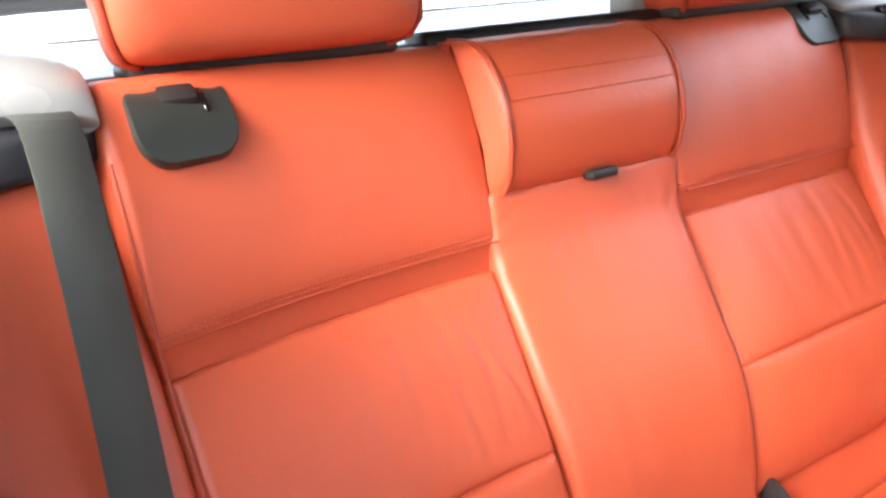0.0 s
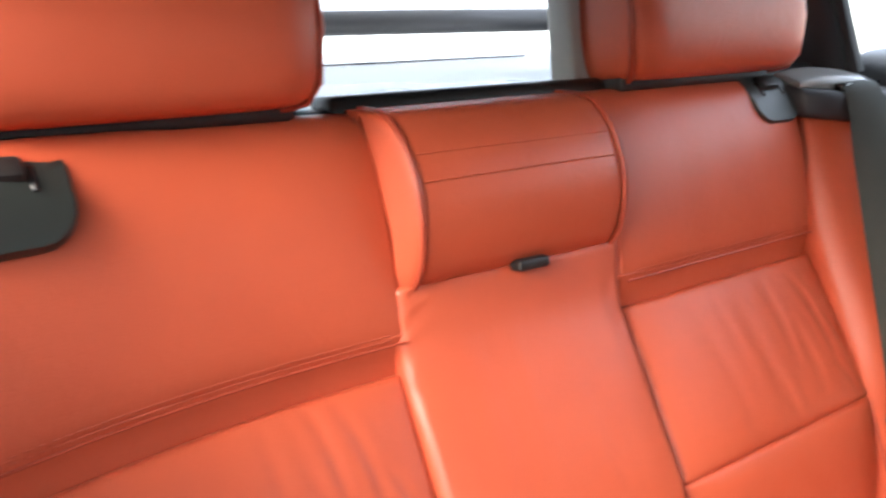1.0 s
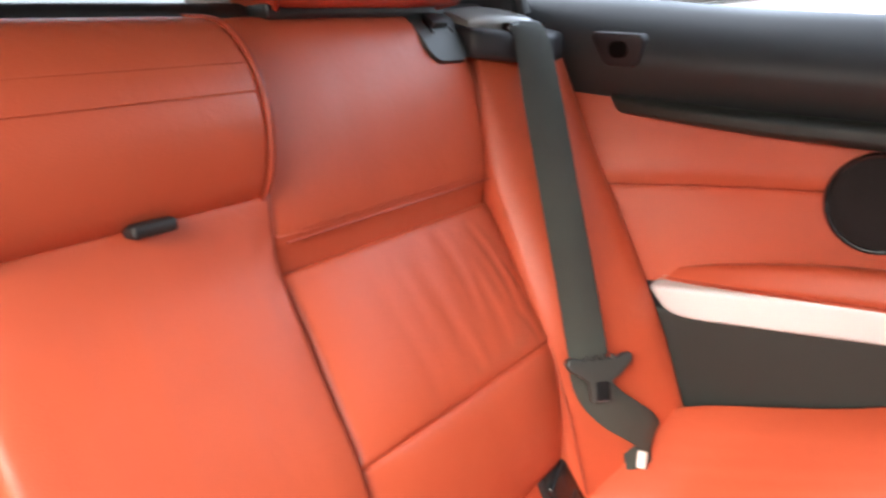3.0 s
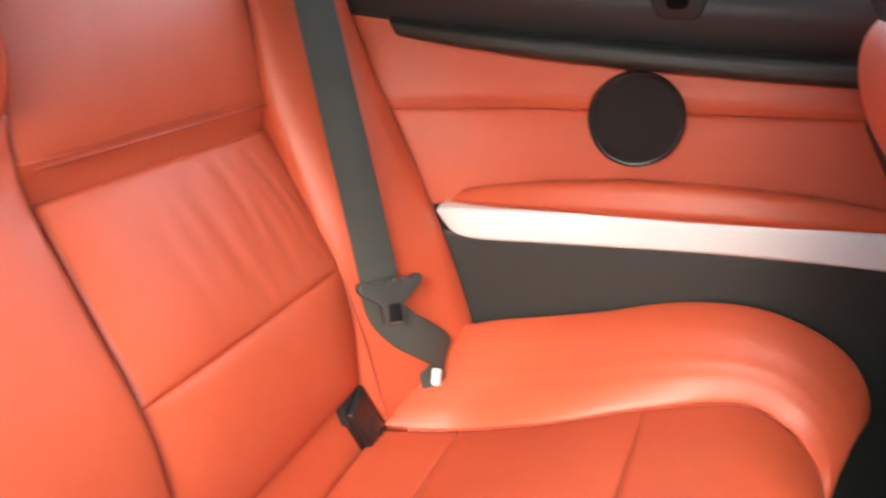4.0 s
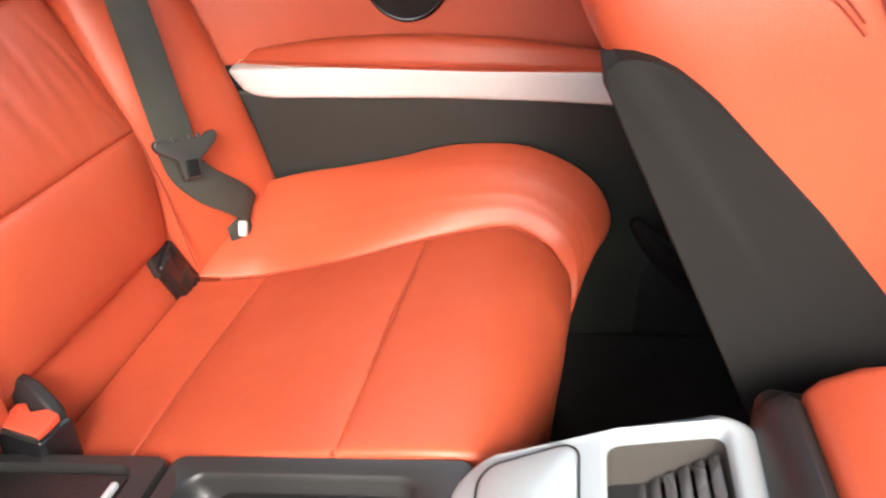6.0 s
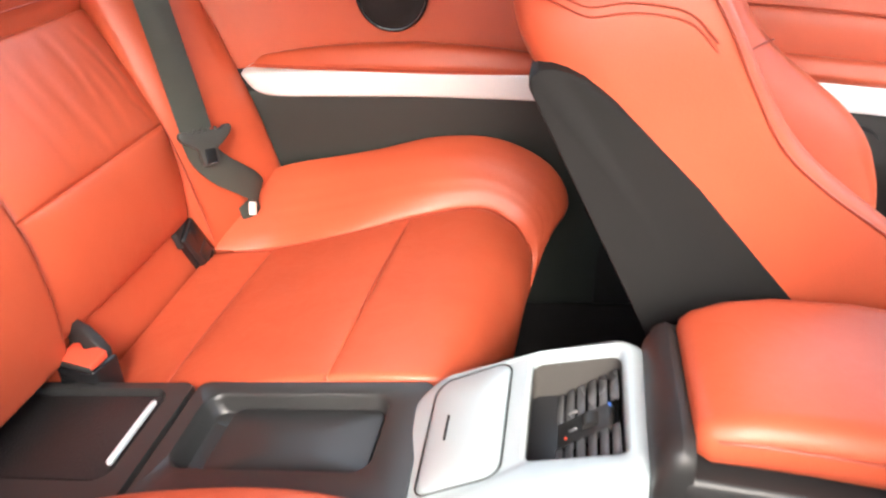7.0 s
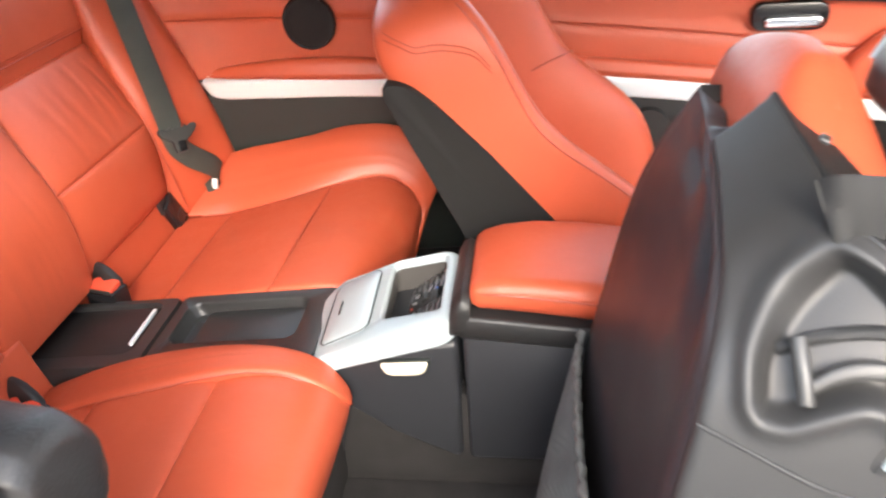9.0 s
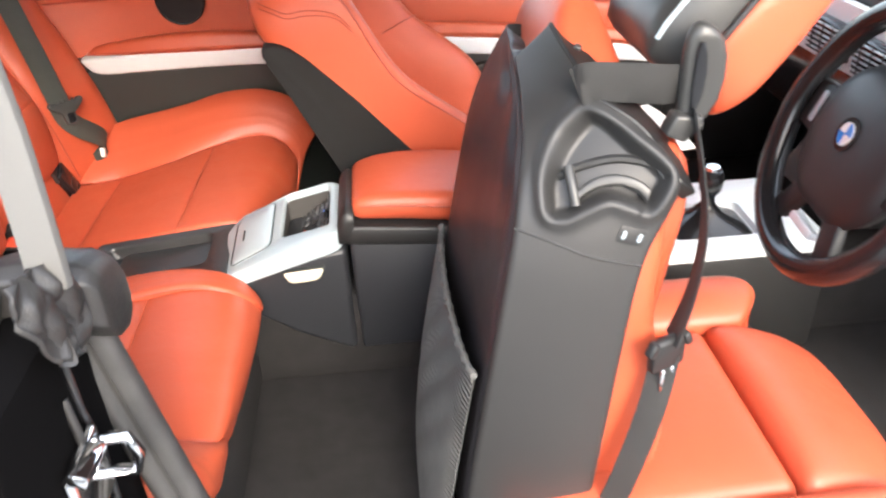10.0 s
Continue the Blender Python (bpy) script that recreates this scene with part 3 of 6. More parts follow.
def rear_bolster(s):
    inner = flip_x([(0.490, 0.016, 0.962), (0.463, -0.006, 0.83), (0.450, -0.046, 0.72), (0.443, -0.084, 0.61), (0.452, -0.110, 0.37)] if s > 0 else [(0.482, -0.010, 0.958), (0.476, -0.035, 0.83), (0.474, -0.090, 0.72), (0.470, -0.140, 0.60), (0.466, -0.175, 0.40)], s)
    outer = flip_x([(0.606, -0.035, 0.975), (0.604, -0.085, 0.83), (0.602, -0.140, 0.70), (0.608, -0.180, 0.58), (0.616, -0.212, 0.450)], s)
    t = thing("side_bolster", "coral red leather side bolster beside the rear backrest", "car seat", (s * 0.51, -0.1, 0.42), "rear side bolsters")
    part("bolster_panel", pad(between(inner, outer), 0.05, 0.012, 0.022 if s > 0 else 0.012, 18, 26, flip=s > 0, bump=folds(11 + s, 0.001)), RED, t)
    cap = slab([(0.462, 0.055), (0.462, 0.0), (0.50, -0.035), (0.560, -0.052), (0.61, -0.045), (0.62, 0.10), (0.47, 0.10)], lambda p, q, d: Vector((s * p, q, 0.955 + d + 0.25 * (q + 0.05))), -0.018, 0.018, 0.008, 3)
    c = part("belt_outlet_cover", cap, TRIM, t, "grey plastic belt outlet cover")
    if s < 0:
        def hood(u, v):
            k = math.sin(math.pi * min(1, max(0, u)) ) ** 0.5
            q = curve3([(0, -0.040, 0.986), (0, -0.030, 1.005), (0, 0.0, 1.024), (0, 0.05, 1.036), (0, 0.10, 1.040)], v)
            return Vector((-0.622 + 0.150 * u, q.y + 0.012 * (1 - k), q.z - 0.016 * (1 - k)))
        part("outlet_hood", pad(hood, 0.02, 0.008, 0.003, 14, 14), SHEENGREY, t, "dark hood over the belt outlet, sky reflection in its colour")
    else:
        arch = [(0.480, 0.052, 1.010), (0.530, 0.040, 1.012), (0.572, 0.018, 1.004), (0.600, -0.008, 0.987), (0.610, -0.028, 0.958)]
        brow = [(0.466, 0.006, 0.992), (0.500, -0.012, 0.992), (0.538, -0.025, 0.987), (0.568, -0.035, 0.976), (0.588, -0.042, 0.954)]
        part("outlet_hood", pad(between(arch, brow), 0.010, 0.004, 0.005, 18, 28), SHEENGREY, t, "dark hood over the belt outlet, sky reflection in its colour", 80)
    part("belt_slot", slab(rrect(0.085, 0.016, 0.006), lambda p, q, d: Vector((s * (0.545 + p), -0.022 + q, 0.986 + d)), -0.012, 0.0025, 0.001), GLOSS, c)
    return t


rear_bolster(1)
rear_bolster(-1)


TONGUE = surface("grey_tongue_plastic", (0.040, 0.042, 0.039), 0.42, fine=900, bump=0.1)
STEEL = surface("dull_steel", (0.42, 0.42, 0.42), 0.35, metal=0.8, vary=0.05, bump=0)


def rear_belt(s):
    t = thing("rear_seat_belt", "dark grey rear seat belt hanging with its tongue low", "seat belt", (s * 0.50, -0.19, 0.46), "rear seat belts")
    line = flip_x([(0.518, -0.020, 0.988), (0.510, -0.056, 0.975), (0.509, -0.078, 0.90), (0.511, -0.104, 0.80), (0.516, -0.148, 0.68), (0.514, -0.185, 0.592)] if s < 0 else [(0.535, -0.010, 0.990), (0.523, -0.042, 0.978), (0.506, -0.066, 0.90), (0.485, -0.094, 0.80), (0.462, -0.125, 0.69), (0.446, -0.147, 0.605)], s)
    ac = flip_x([(1, -0.18, 0), (0.93, -0.36, 0.05)] + [(0.80, -0.60, 0.03) if s > 0 else (0.93, -0.36, 0.05)] * 4, s)
    part("webbing", ribbon(line, ac, 0.050 if s > 0 else 0.042, 0.0018, 30), WEB, t)
    if s > 0:
        loop = [(0.447, -0.142, 0.605), (0.450, -0.150, 0.566), (0.464, -0.166, 0.537), (0.490, -0.180, 0.512), (0.516, -0.189, 0.488), (0.534, -0.188, 0.466), (0.531, -0.172, 0.452), (0.519, -0.155, 0.450)]
        ac2 = [(0.80, -0.60, 0.03), (0.80, -0.58, 0.1), (0.78, -0.40, 0.45), (0.72, -0.20, 0.65), (0.70, -0.10, 0.70), (0.70, -0.10, 0.70), (0.70, -0.10, 0.70), (0.70, -0.10, 0.70)]
        hold, bx, tag = Vector((0.443, -0.161, 0.596)), Vector((0.80, -0.60, -0.09)).normalized(), (0.504, -0.186, 0.454)
    else:
        loop = [(-0.495, -0.180, 0.592), (-0.474, -0.198, 0.566), (-0.466, -0.210, 0.546), (-0.472, -0.218, 0.533), (-0.484, -0.221, 0.523), (-0.488, -0.220, 0.506), (-0.474, -0.215, 0.489), (-0.446, -0.212, 0.484)]
        ac2 = flip_x([(0.93, -0.36, 0.1), (0.9, -0.36, 0.2), (0.75, -0.3, 0.55), (0.45, -0.5, 0.72), (0.25, -0.6, 0.75), (0.2, -0.55, 0.8), (0.3, -0.5, 0.8), (0.4, -0.4, 0.8)], s)
        hold, bx, tag = Vector((-0.495, -0.194, 0.590)), Vector((0.93, 0.36, -0.05)).normalized(), (-0.440, -0.205, 0.494)
    part("lower_webbing", ribbon(loop, ac2, 0.048, 0.0018, 48), WEB, t)
    # tongue: a wide winged plate, a narrow neck and a steel blade with a window
    ears = [(-0.039, 0.000), (-0.043, 0.007), (-0.040, 0.014), (-0.030, 0.014), (-0.025, 0.011), (0.025, 0.011), (0.030, 0.015), (0.040, 0.016), (0.043, 0.009), (0.039, 0.002), (0.024, -0.011), (0.015, -0.016), (0.013, -0.040), (-0.013, -0.040), (-0.015, -0.016), (-0.022, -0.011)]
    bz = bx.cross(Vector((0, 0.3, 0.95))).normalized()
    bz = bz if bz.y < 0 else -bz
    by = bz.cross(bx)
    base = Matrix.Translation(hold) @ Matrix((bx, by, bz)).transposed().to_4x4()
    tg = part("tongue", slab(ears, lambda p, q, d: base @ Vector((p, q, d)), -0.005, 0.006, 0.003, 3), TONGUE, t, "grey plastic belt tongue")
    for k in range(4):
        part("webbing_tooth", block((0.005, 0.006, 0.004), 0.0015, 2, base @ Matrix.Translation((-0.0165 + 0.011 * k, 0.0125, 0.004))), TONGUE, tg)
    part("blade", slab(rrect(0.017, 0.022, 0.003), lambda p, q, d: base @ Vector((p, q - 0.026, d)), 0.0055, 0.0075, 0.0005), GLOSS, tg)
    part("blade_edge", tube([base @ Vector((p, q - 0.027, 0.0070)) for p, q in rrect(0.014, 0.020, 0.002)], 0.00045, 6, True), STEEL, tg, "bright steel blade edge")
    part("anchor_tag", slab(rrect(0.012, 0.021, 0.004), lambda p, q, d: Vector((tag[0] + s * (p + q * 0.35), tag[1] + d, tag[2] + q - p * 0.5)), -0.006, 0.004, 0.002), WHITE, t, "white anchor tag")
    return t


rear_belt(1)
rear_belt(-1)


def plain_buckle(s):
    t = thing("belt_buckle", "black plastic belt buckle tucked into the seat gap", "belt buckle", (s * 0.436, -0.110, 0.385), "rear belt buckles")
    m = pose(s * 0.436, -0.112, 0.417, -14, -s * 20, s * 8)
    part("housing", block((0.052, 0.022, 0.082), 0.005, 3, m), GLOSS, t)
    part("button_recess", block((0.030, 0.003, 0.026), 0.001, 2, m @ Matrix.Translation((0, -0.0105, -0.014))), BLACK, t)
    part("slot", block((0.028, 0.003, 0.003), 0.001, 1, m @ Matrix.Translation((0, -0.0112, -0.032))), GREY, t)
    part("sleeve", block((0.046, 0.018, 0.05), 0.006, 2, m @ Matrix.Translation((-s * 0.004, 0.006, 0.045)) @ pose(0, 0, 0, 0, s * 14, 0)), RUBBER, t)
    return t


def red_buckle(x, y, z):
    """Upright buckle with its red button on top and a sleeve rising behind."""
    t = thing("belt_buckle", "black belt buckle with a red release button", "belt buckle", (x, y, z - 0.07), "rear belt buckles")
    m = pose(x, y, z, 0, 0, -13)
    part("housing", block((0.042, 0.060, 0.075), 0.005, 3, m @ Matrix.Translation((0, 0, -0.040))), GLOSS, t)
    part("release_button", slab([(-0.018, -0.026), (0.010, -0.026), (0.012, -0.010), (0.004, 0.004), (0.012, 0.018), (0.008, 0.026), (-0.018, 0.026)], lambda p, q, d: m @ Vector((p, q, d + 0.16 * (p + 0.018))), -0.006, 0.0035, 0.002, 3), BUTTON, t, "red release button")
    part("button_rim", block((0.004, 0.054, 0.006), 0.0015, 2, m @ Matrix.Translation((-0.0195, 0, -0.001))), GREY, t)
    part("sleeve", loft([[m @ Vector((0.016 + 0.30 * h + a, 0.008 * k + b, h)) for a, b in rrect(d, w, min(d, w) * 0.4, 4)] for k, (h, w, d) in enumerate(((-0.03, 0.058, 0.014), (0.002, 0.058, 0.015), (0.012, 0.046, 0.014), (0.022, 0.028, 0.012), (0.027, 0.012, 0.008)))]), BLACK, t, "black buckle sleeve")
    return t


for s in (1, -1):
    plain_buckle(s)
red_buckle(0.104, -0.135, 0.449)
red_buckle(-0.213, -0.176, 0.452)


def rear_cushion(s):
    t = BENCH[s]
    seam = flip_x([(0.405, -0.135, 0.408), (0.385, -0.200, 0.430), (0.385, -0.275, 0.449), (0.405, -0.355, 0.463), (0.450, -0.448, 0.472), (0.498, -0.545, 0.474), (0.500, -0.605, 0.462), (0.460, -0.638, 0.432), (0.425, -0.645, 0.385), (0.412, -0.618, 0.30), (0.410, -0.600, 0.21)], s)
    if s > 0:
        seam = [(0.463, -0.118, 0.391), (0.475, -0.170, 0.390), (0.486, -0.223, 0.393), (0.490, -0.335, 0.420), (0.514, -0.444, 0.444), (0.545, -0.548, 0.450), (0.542, -0.600, 0.430), (0.520, -0.626, 0.412), (0.490, -0.640, 0.384), (0.452, -0.622, 0.30), (0.43, -0.605, 0.21)]
    back = lambda pts: pts if s > 0 else [(x, max(y, -0.612 + 0.33 * (0.45 - z)) if z < 0.45 else max(y, -0.628), z) for x, y, z in pts]
    seam = back(seam)
    def seam_part(a, b):
        return lambda v: curve3(seam, (a + (b - a) * v) / 10)
    def strip(a, b, inner):
        fn = seam_part(a, b)
        return lambda u, v: curve3(inner, v).lerp(fn(v), u)
    rear_in = flip_x([(0.104, -0.130, 0.394), (0.100, -0.20, 0.422), (0.098, -0.277, 0.447)], s)
    mid_in = flip_x([(0.098, -0.272, 0.449), (0.098, -0.36, 0.466), (0.098, -0.450, 0.477)], s)
    front_in = flip_x([(0.098, -0.445, 0.477), (0.100, -0.52, 0.478), (0.102, -0.575, 0.462), (0.104, -0.600, 0.41), (0.106, -0.602, 0.31), (0.106, -0.590, 0.21)], s)
    if s > 0:
        rear_in = [(0.090, -0.120, 0.385), (0.088, -0.175, 0.400), (0.086, -0.232, 0.416)]
        mid_in = [(0.086, -0.228, 0.415), (0.086, -0.335, 0.440), (0.086, -0.440, 0.460)]
        front_in = [(0.086, -0.436, 0.459), (0.088, -0.52, 0.466), (0.096, -0.575, 0.455), (0.104, -0.600, 0.41), (0.106, -0.602, 0.31), (0.106, -0.590, 0.21)]
    else:
        front_in = [(-0.098, -0.445, 0.477), (-0.101, -0.52, 0.477), (-0.108, -0.580, 0.458), (-0.120, -0.616, 0.412), (-0.135, -0.598, 0.345), (-0.155, -0.57, 0.27), (-0.19, -0.55, 0.20)]
    f = s > 0
    part("cushion_rear", pad(strip(0, 2.03, rear_in), 0.05, 0.008, 0.004, 14, 8, flip=f, bump=folds(21 + s, 0.0012)), RED, t)
    part("cushion_middle", pad(strip(1.96, 4.03, mid_in), 0.05, 0.007, 0.007, 16, 12, flip=f, bump=folds(24 + s, 0.0012)), RED, t)
    part("cushion_front", pad(strip(3.97, 10, front_in), 0.05, 0.008, 0.006, 30, 44, flip=f, bump=creases([(0.86, 0.30, 0.80, 0.42, 0.1, 0.0018, 0.006), (0.92, 0.46, 0.84, 0.58, 0.1, 0.0018, 0.006), (0.70, 0.40, 0.62, 0.46, 0.1, 0.0012, 0.006)], (0.40, 0.40), folds(27 + s, 0.0012))), RED, t)
    outer = flip_x([(0.590, -0.185, 0.486), (0.602, -0.240, 0.498), (0.610, -0.310, 0.508), (0.614, -0.385, 0.522), (0.616, -0.475, 0.543), (0.612, -0.575, 0.543), (0.604, -0.660, 0.503), (0.592, -0.692, 0.440), (0.525, -0.656, 0.398), (0.474, -0.624, 0.31), (0.45, -0.605, 0.21)], s)
    if s < 0:
        outer = [(x, max(y, -0.600), z) for x, y, z in back(outer)]
    start = (0.466, -0.125, 0.395) if s > 0 else (-0.420, -0.150, 0.420)
    inner = [start] + seam[1:]
    part("cushion_bolster", pad(between(inner, outer), 0.05, 0.003, 0.006 if s > 0 else 0.009, 22, 50, flip=f, bump=folds(30 + s, 0.0012)), RED, t)
    if s < 0:
        line = [(-0.205, -0.150, 0.412), (-0.203, -0.235, 0.444), (-0.198, -0.313, 0.467), (-0.187, -0.384, 0.480), (-0.175, -0.438, 0.487), (-0.165, -0.490, 0.488), (-0.162, -0.530, 0.485), (-0.162, -0.565, 0.474), (-0.160, -0.594, 0.456), (-0.152, -0.615, 0.430), (-0.138, -0.622, 0.408)]
        edge = [(-0.104, -0.150, 0.405), (-0.100, -0.235, 0.438), (-0.097, -0.313, 0.461), (-0.096, -0.384, 0.475), (-0.096, -0.438, 0.482), (-0.098, -0.490, 0.484), (-0.100, -0.530, 0.480), (-0.102, -0.562, 0.471), (-0.106, -0.590, 0.453), (-0.114, -0.612, 0.428), (-0.124, -0.621, 0.408)]
        part("border_roll", pad(between(edge, line), 0.030, 0.007, 0.0045, 16, 48, flip=f, bump=folds(33, 0.001)), RED, t, "raised leather border of the cushion", 80)
        part("inner_seam", tube([curve3(line, k / 40) - Vector((0, 0, 0.0030)) for k in range(39)], 0.0013, 6), PIPE, t)
    for a, b in ((mid_in[0], seam[2]), (front_in[0], seam[4])) if s > 0 else ():
        part("cross_seam", tube([Vector(a).lerp(Vector(b), k / 16) + Vector((0, 0, 0.003 * math.sin(math.pi * k / 16) - 0.0035)) for k in range(17)], 0.0026, 6), PIPE, t)
    part("seam_piping", tube([curve3(seam, k / 40) + Vector((0, 0, -0.001)) for k in range(3, 25)], 0.0022, 6), PIPE, t)
    return t


rear_cushion(1)
rear_cushion(-1)


# ---- rear side panels ----
def cut_at(P):
    """The same sheet, ended at the gap to the door."""
    a, b = 0.0, 1.0
    if P(0.5, 1).x > 0:
        return P
    for _ in range(24):
        m = (a + b) / 2
        a, b = (m, b) if P(0.5, m).y > -0.535 else (a, m)
    return lambda u, v: P(u, v * a)


HOLE = surface("dull_black_recess", (0.004, 0.004, 0.004), 0.8, spec=0.1, bump=0)


def side_panel(s):
    t = thing("rear_side_panel", "red leather rear side panel with round speaker and pale trim", "side panel", (s * 0.66, -0.4, 0.2), "rear side panels")
    f = s < 0
    rail_top = [(0.585, 0.030, 1.020), (0.590, -0.10, 0.998), (0.600, -0.30, 0.966), (0.606, -0.52, 0.938), (0.610, -0.74, 0.915)]
    drop = lambda pts: pts if s > 0 else [(x, y, z + 0.11 * y - 0.15 * max(0, -0.25 - y)) for x, y, z in pts]
    rail_low = [(0.612, 0.010, 0.905), (0.622, -0.10, 0.888), (0.630, -0.30, 0.862), (0.634, -0.52, 0.838), (0.636, -0.74, 0.820)]
    rail_out = [(0.740, y, z + 0.012) for x, y, z in rail_top]
    rail_edge = [(x + 0.052, y, z + 0.002) for x, y, z in rail_top]
    rail_mid = [(0.606, 0.022, 0.966), (0.600, -0.10, 0.945), (0.608, -0.30, 0.914), (0.613, -0.52, 0.888), (0.616, -0.74, 0.868)]
    rails = [flip_x(drop(r), s) for r in (rail_out, rail_edge, rail_mid, rail_low)]
    part("window_rail", pad(cut_at(lambda u, v: curve3([curve3(r, v) for r in rails], u)), 0.04, 0.006, 0.002, 40, 24, flip=f), RAIL, t, "blue-black soft window rail", 80)
    lip_a = [(0.612, -0.100, 0.893), (0.612, -0.30, 0.866), (0.616, -0.52, 0.842), (0.618, -0.72, 0.822)]
    lip_b = [(0.616, -0.112, 0.868), (0.612, -0.30, 0.838), (0.616, -0.52, 0.812), (0.620, -0.71, 0.794)]
    part("lower_lip", pad(cut_at(between(flip_x(drop(lip_a), s), flip_x(drop(lip_b), s))), 0.02, 0.010, 0.012, 6, 20, flip=f), GREY, t, "dark grey lower lip")
    up_a = [(0.620, 0.01, 0.925), (0.632, -0.12, 0.900), (0.642, -0.30, 0.862), (0.646, -0.52, 0.838), (0.648, -0.74, 0.82)]
    up_b = [(0.602, -0.070, 0.785), (0.630, -0.20, 0.782), (0.640, -0.33, 0.779), (0.642, -0.52, 0.772), (0.642, -0.74, 0.765)]
    lo_b = [(0.600, -0.145, 0.655), (0.626, -0.27, 0.655), (0.634, -0.40, 0.655), (0.636, -0.56, 0.655), (0.636, -0.74, 0.652)]
    ua, ub, lb = flip_x(drop(up_a), s), flip_x(up_b, s), flip_x(lo_b, s)
    part("leather_panel", pad(cut_at(lambda u, v: curve3([curve3(ua, v), curve3(ub, v), curve3(lb, v)], u)), 0.03, 0.003, 0.004, 44, 24, flip=f, bump=lambda u, v: folds(51 + s, 0.0004)(u, v) + 0.0045 / (1 + math.exp((u - 0.5) * 70))), RED, t)
    part("panel_seam", tube([cut_at(lambda u, v: curve3([curve3(ua, v), curve3(ub, v), curve3(lb, v)], u))(0.515, k / 24) - Vector((s * 0.0075, 0, 0)) for k in range(1, 24)], 0.0014, 6), PIPE, t)
    # padded arm rest: crescent-shaped
    def arm(u, v):
        y = -0.158 - 0.575 * v
        high = 0.664 + 0.036 * math.sin(math.pi * min(1, v * 1.04)) ** 0.7 - 0.004 * v
        low = 0.655 - 0.012 * v * v
        z = high + (low - high) * u
        x = 0.630 - 0.034 * math.sin(math.pi * (0.08 + 0.9 * v)) ** 0.6 * (0.5 + 0.5 * u) - 0.004
        return Vector((s * x, y, z))
    part("arm_pad", pad(cut_at(arm), 0.04, 0.008, 0.008, 8, 28, flip=f), RED, t, "plump red leather arm pad")
    part("arm_seam", tube([(s * (0.586 + 0.012 * abs(2 * k / 20 - 1) ** 2), -0.185 - 0.40 * k / 20, 0.663 - 0.010 * (k / 20) ** 2) for k in range(21)], 0.0012, 6), PIPE, t)
    bar_a = [(0.598, -0.160, 0.648), (0.588, -0.18, 0.654), (0.592, -0.30, 0.655), (0.596, -0.45, 0.656), (0.600, -0.60, 0.652), (0.606, -0.715, 0.644)]
    bar_b = [(0.603, -0.168, 0.634), (0.592, -0.20, 0.614), (0.594, -0.30, 0.612), (0.598, -0.45, 0.612), (0.602, -0.60, 0.608), (0.608, -0.725, 0.600)]
    part("trim_bar", pad(cut_at(between(flip_x(bar_a, s), flip_x(bar_b, s))), 0.03, 0.006, 0.001, 6, 24, flip=f), BRIGHT, t, "pale brushed trim bar")
    dk_a = [(0.600, -0.16, 0.62), (0.612, -0.25, 0.618), (0.618, -0.45, 0.616), (0.622, -0.62, 0.612), (0.640, -0.80, 0.60)]
    dk_b = [(0.640, -0.16, 0.20), (0.645, -0.25, 0.20), (0.650, -0.45, 0.20), (0.660, -0.62, 0.20), (0.680, -0.80, 0.20)]
    part("lower_panel", pad(cut_at(between(flip_x(dk_a, s), flip_x(dk_b, s))), 0.03, 0.006, 0.004, 14, 18, flip=f), GREY, t, "dark grey lower panel")
    sp = part("speaker_ring", tube([(s * 0.6245, -0.412 + 0.054 * math.cos(a), 0.766 + 0.054 * math.sin(a)) for a in [2 * math.pi * k / 40 for k in range(40)]], 0.0035, 8, True), GLOSS, t)
    disc = [(0.053 * math.cos(2 * math.pi * k / 40), 0.053 * math.sin(2 * math.pi * k / 40)) for k in range(40)]
    loops = [[Vector((s * x, -0.412 + p * r, 0.766 + q * r)) for p, q in disc] for x, r in ((0.64, 1.0), (0.6245, 1.0), (0.622, 0.95), (0.619, 0.6), (0.618, 0.2))]
    part("grille", loft(loops), GRILLE, sp, "black cloth speaker grille")
    for y, z in ((-0.125, 0.948), (-0.455, 0.900)):
        hk = slab([(-0.030, 0.020), (0.030, 0.020), (0.034, 0.012), (0.024, -0.016), (0.016, -0.021), (-0.016, -0.021), (-0.024, -0.016), (-0.034, 0.012)], lambda p, q, d: Vector((s * (0.598 + d - q * 0.22 + (0.006 if y < -0.3 else 0)), y + p, z + q - p * -0.12 + (0.11 * y - 0.15 * max(0, -0.25 - y) if s < 0 else 0))), -0.006, 0.03, 0.003)
        h = part("hook_mount", hk, TRIM, t)
        part("recess", slab(rrect(0.024, 0.020, 0.008), lambda p, q, d: Vector((s * (0.598 + d - q * 0.22 + (0.006 if y < -0.3 else 0)), y + p, z + q + (0.11 * y - 0.15 * max(0, -0.25 - y) if s < 0 else 0))), -0.0075, 0.02, 0.001), HOLE, h)
    return t


side_panel(1)
side_panel(-1)

# ---- console between the rear seats ----
SATIN = surface("satin_black_console_plastic", (0.028, 0.029, 0.029), 0.36, fine=900, bump=0.12, depth=0.0004, kind="v")
# Vane colour is raised to carry the slats' edge highlights.
VANE = surface("highlight_toned_vane_plastic", (0.10, 0.10, 0.105), 0.30, bump=0.05)
con = thing("rear_console", "black rear console with open tray and silver vent housing", "center console", (0, -0.45, 0.2))


def ring_loops(levels, lean=0.0):
    """Loops of rounded rectangles: each level is (mid x, mid y, width, length, corner, z or z(y)); lean lifts them along x."""
    out = []
    for cx, cy, w, l, r, z in levels:
        out.append([Vector((cx + a, cy + b, (z(cy + b) if callable(z) else z) + lean * (cx + a))) for a, b in rrect(w, l, r, 6)])
    return out


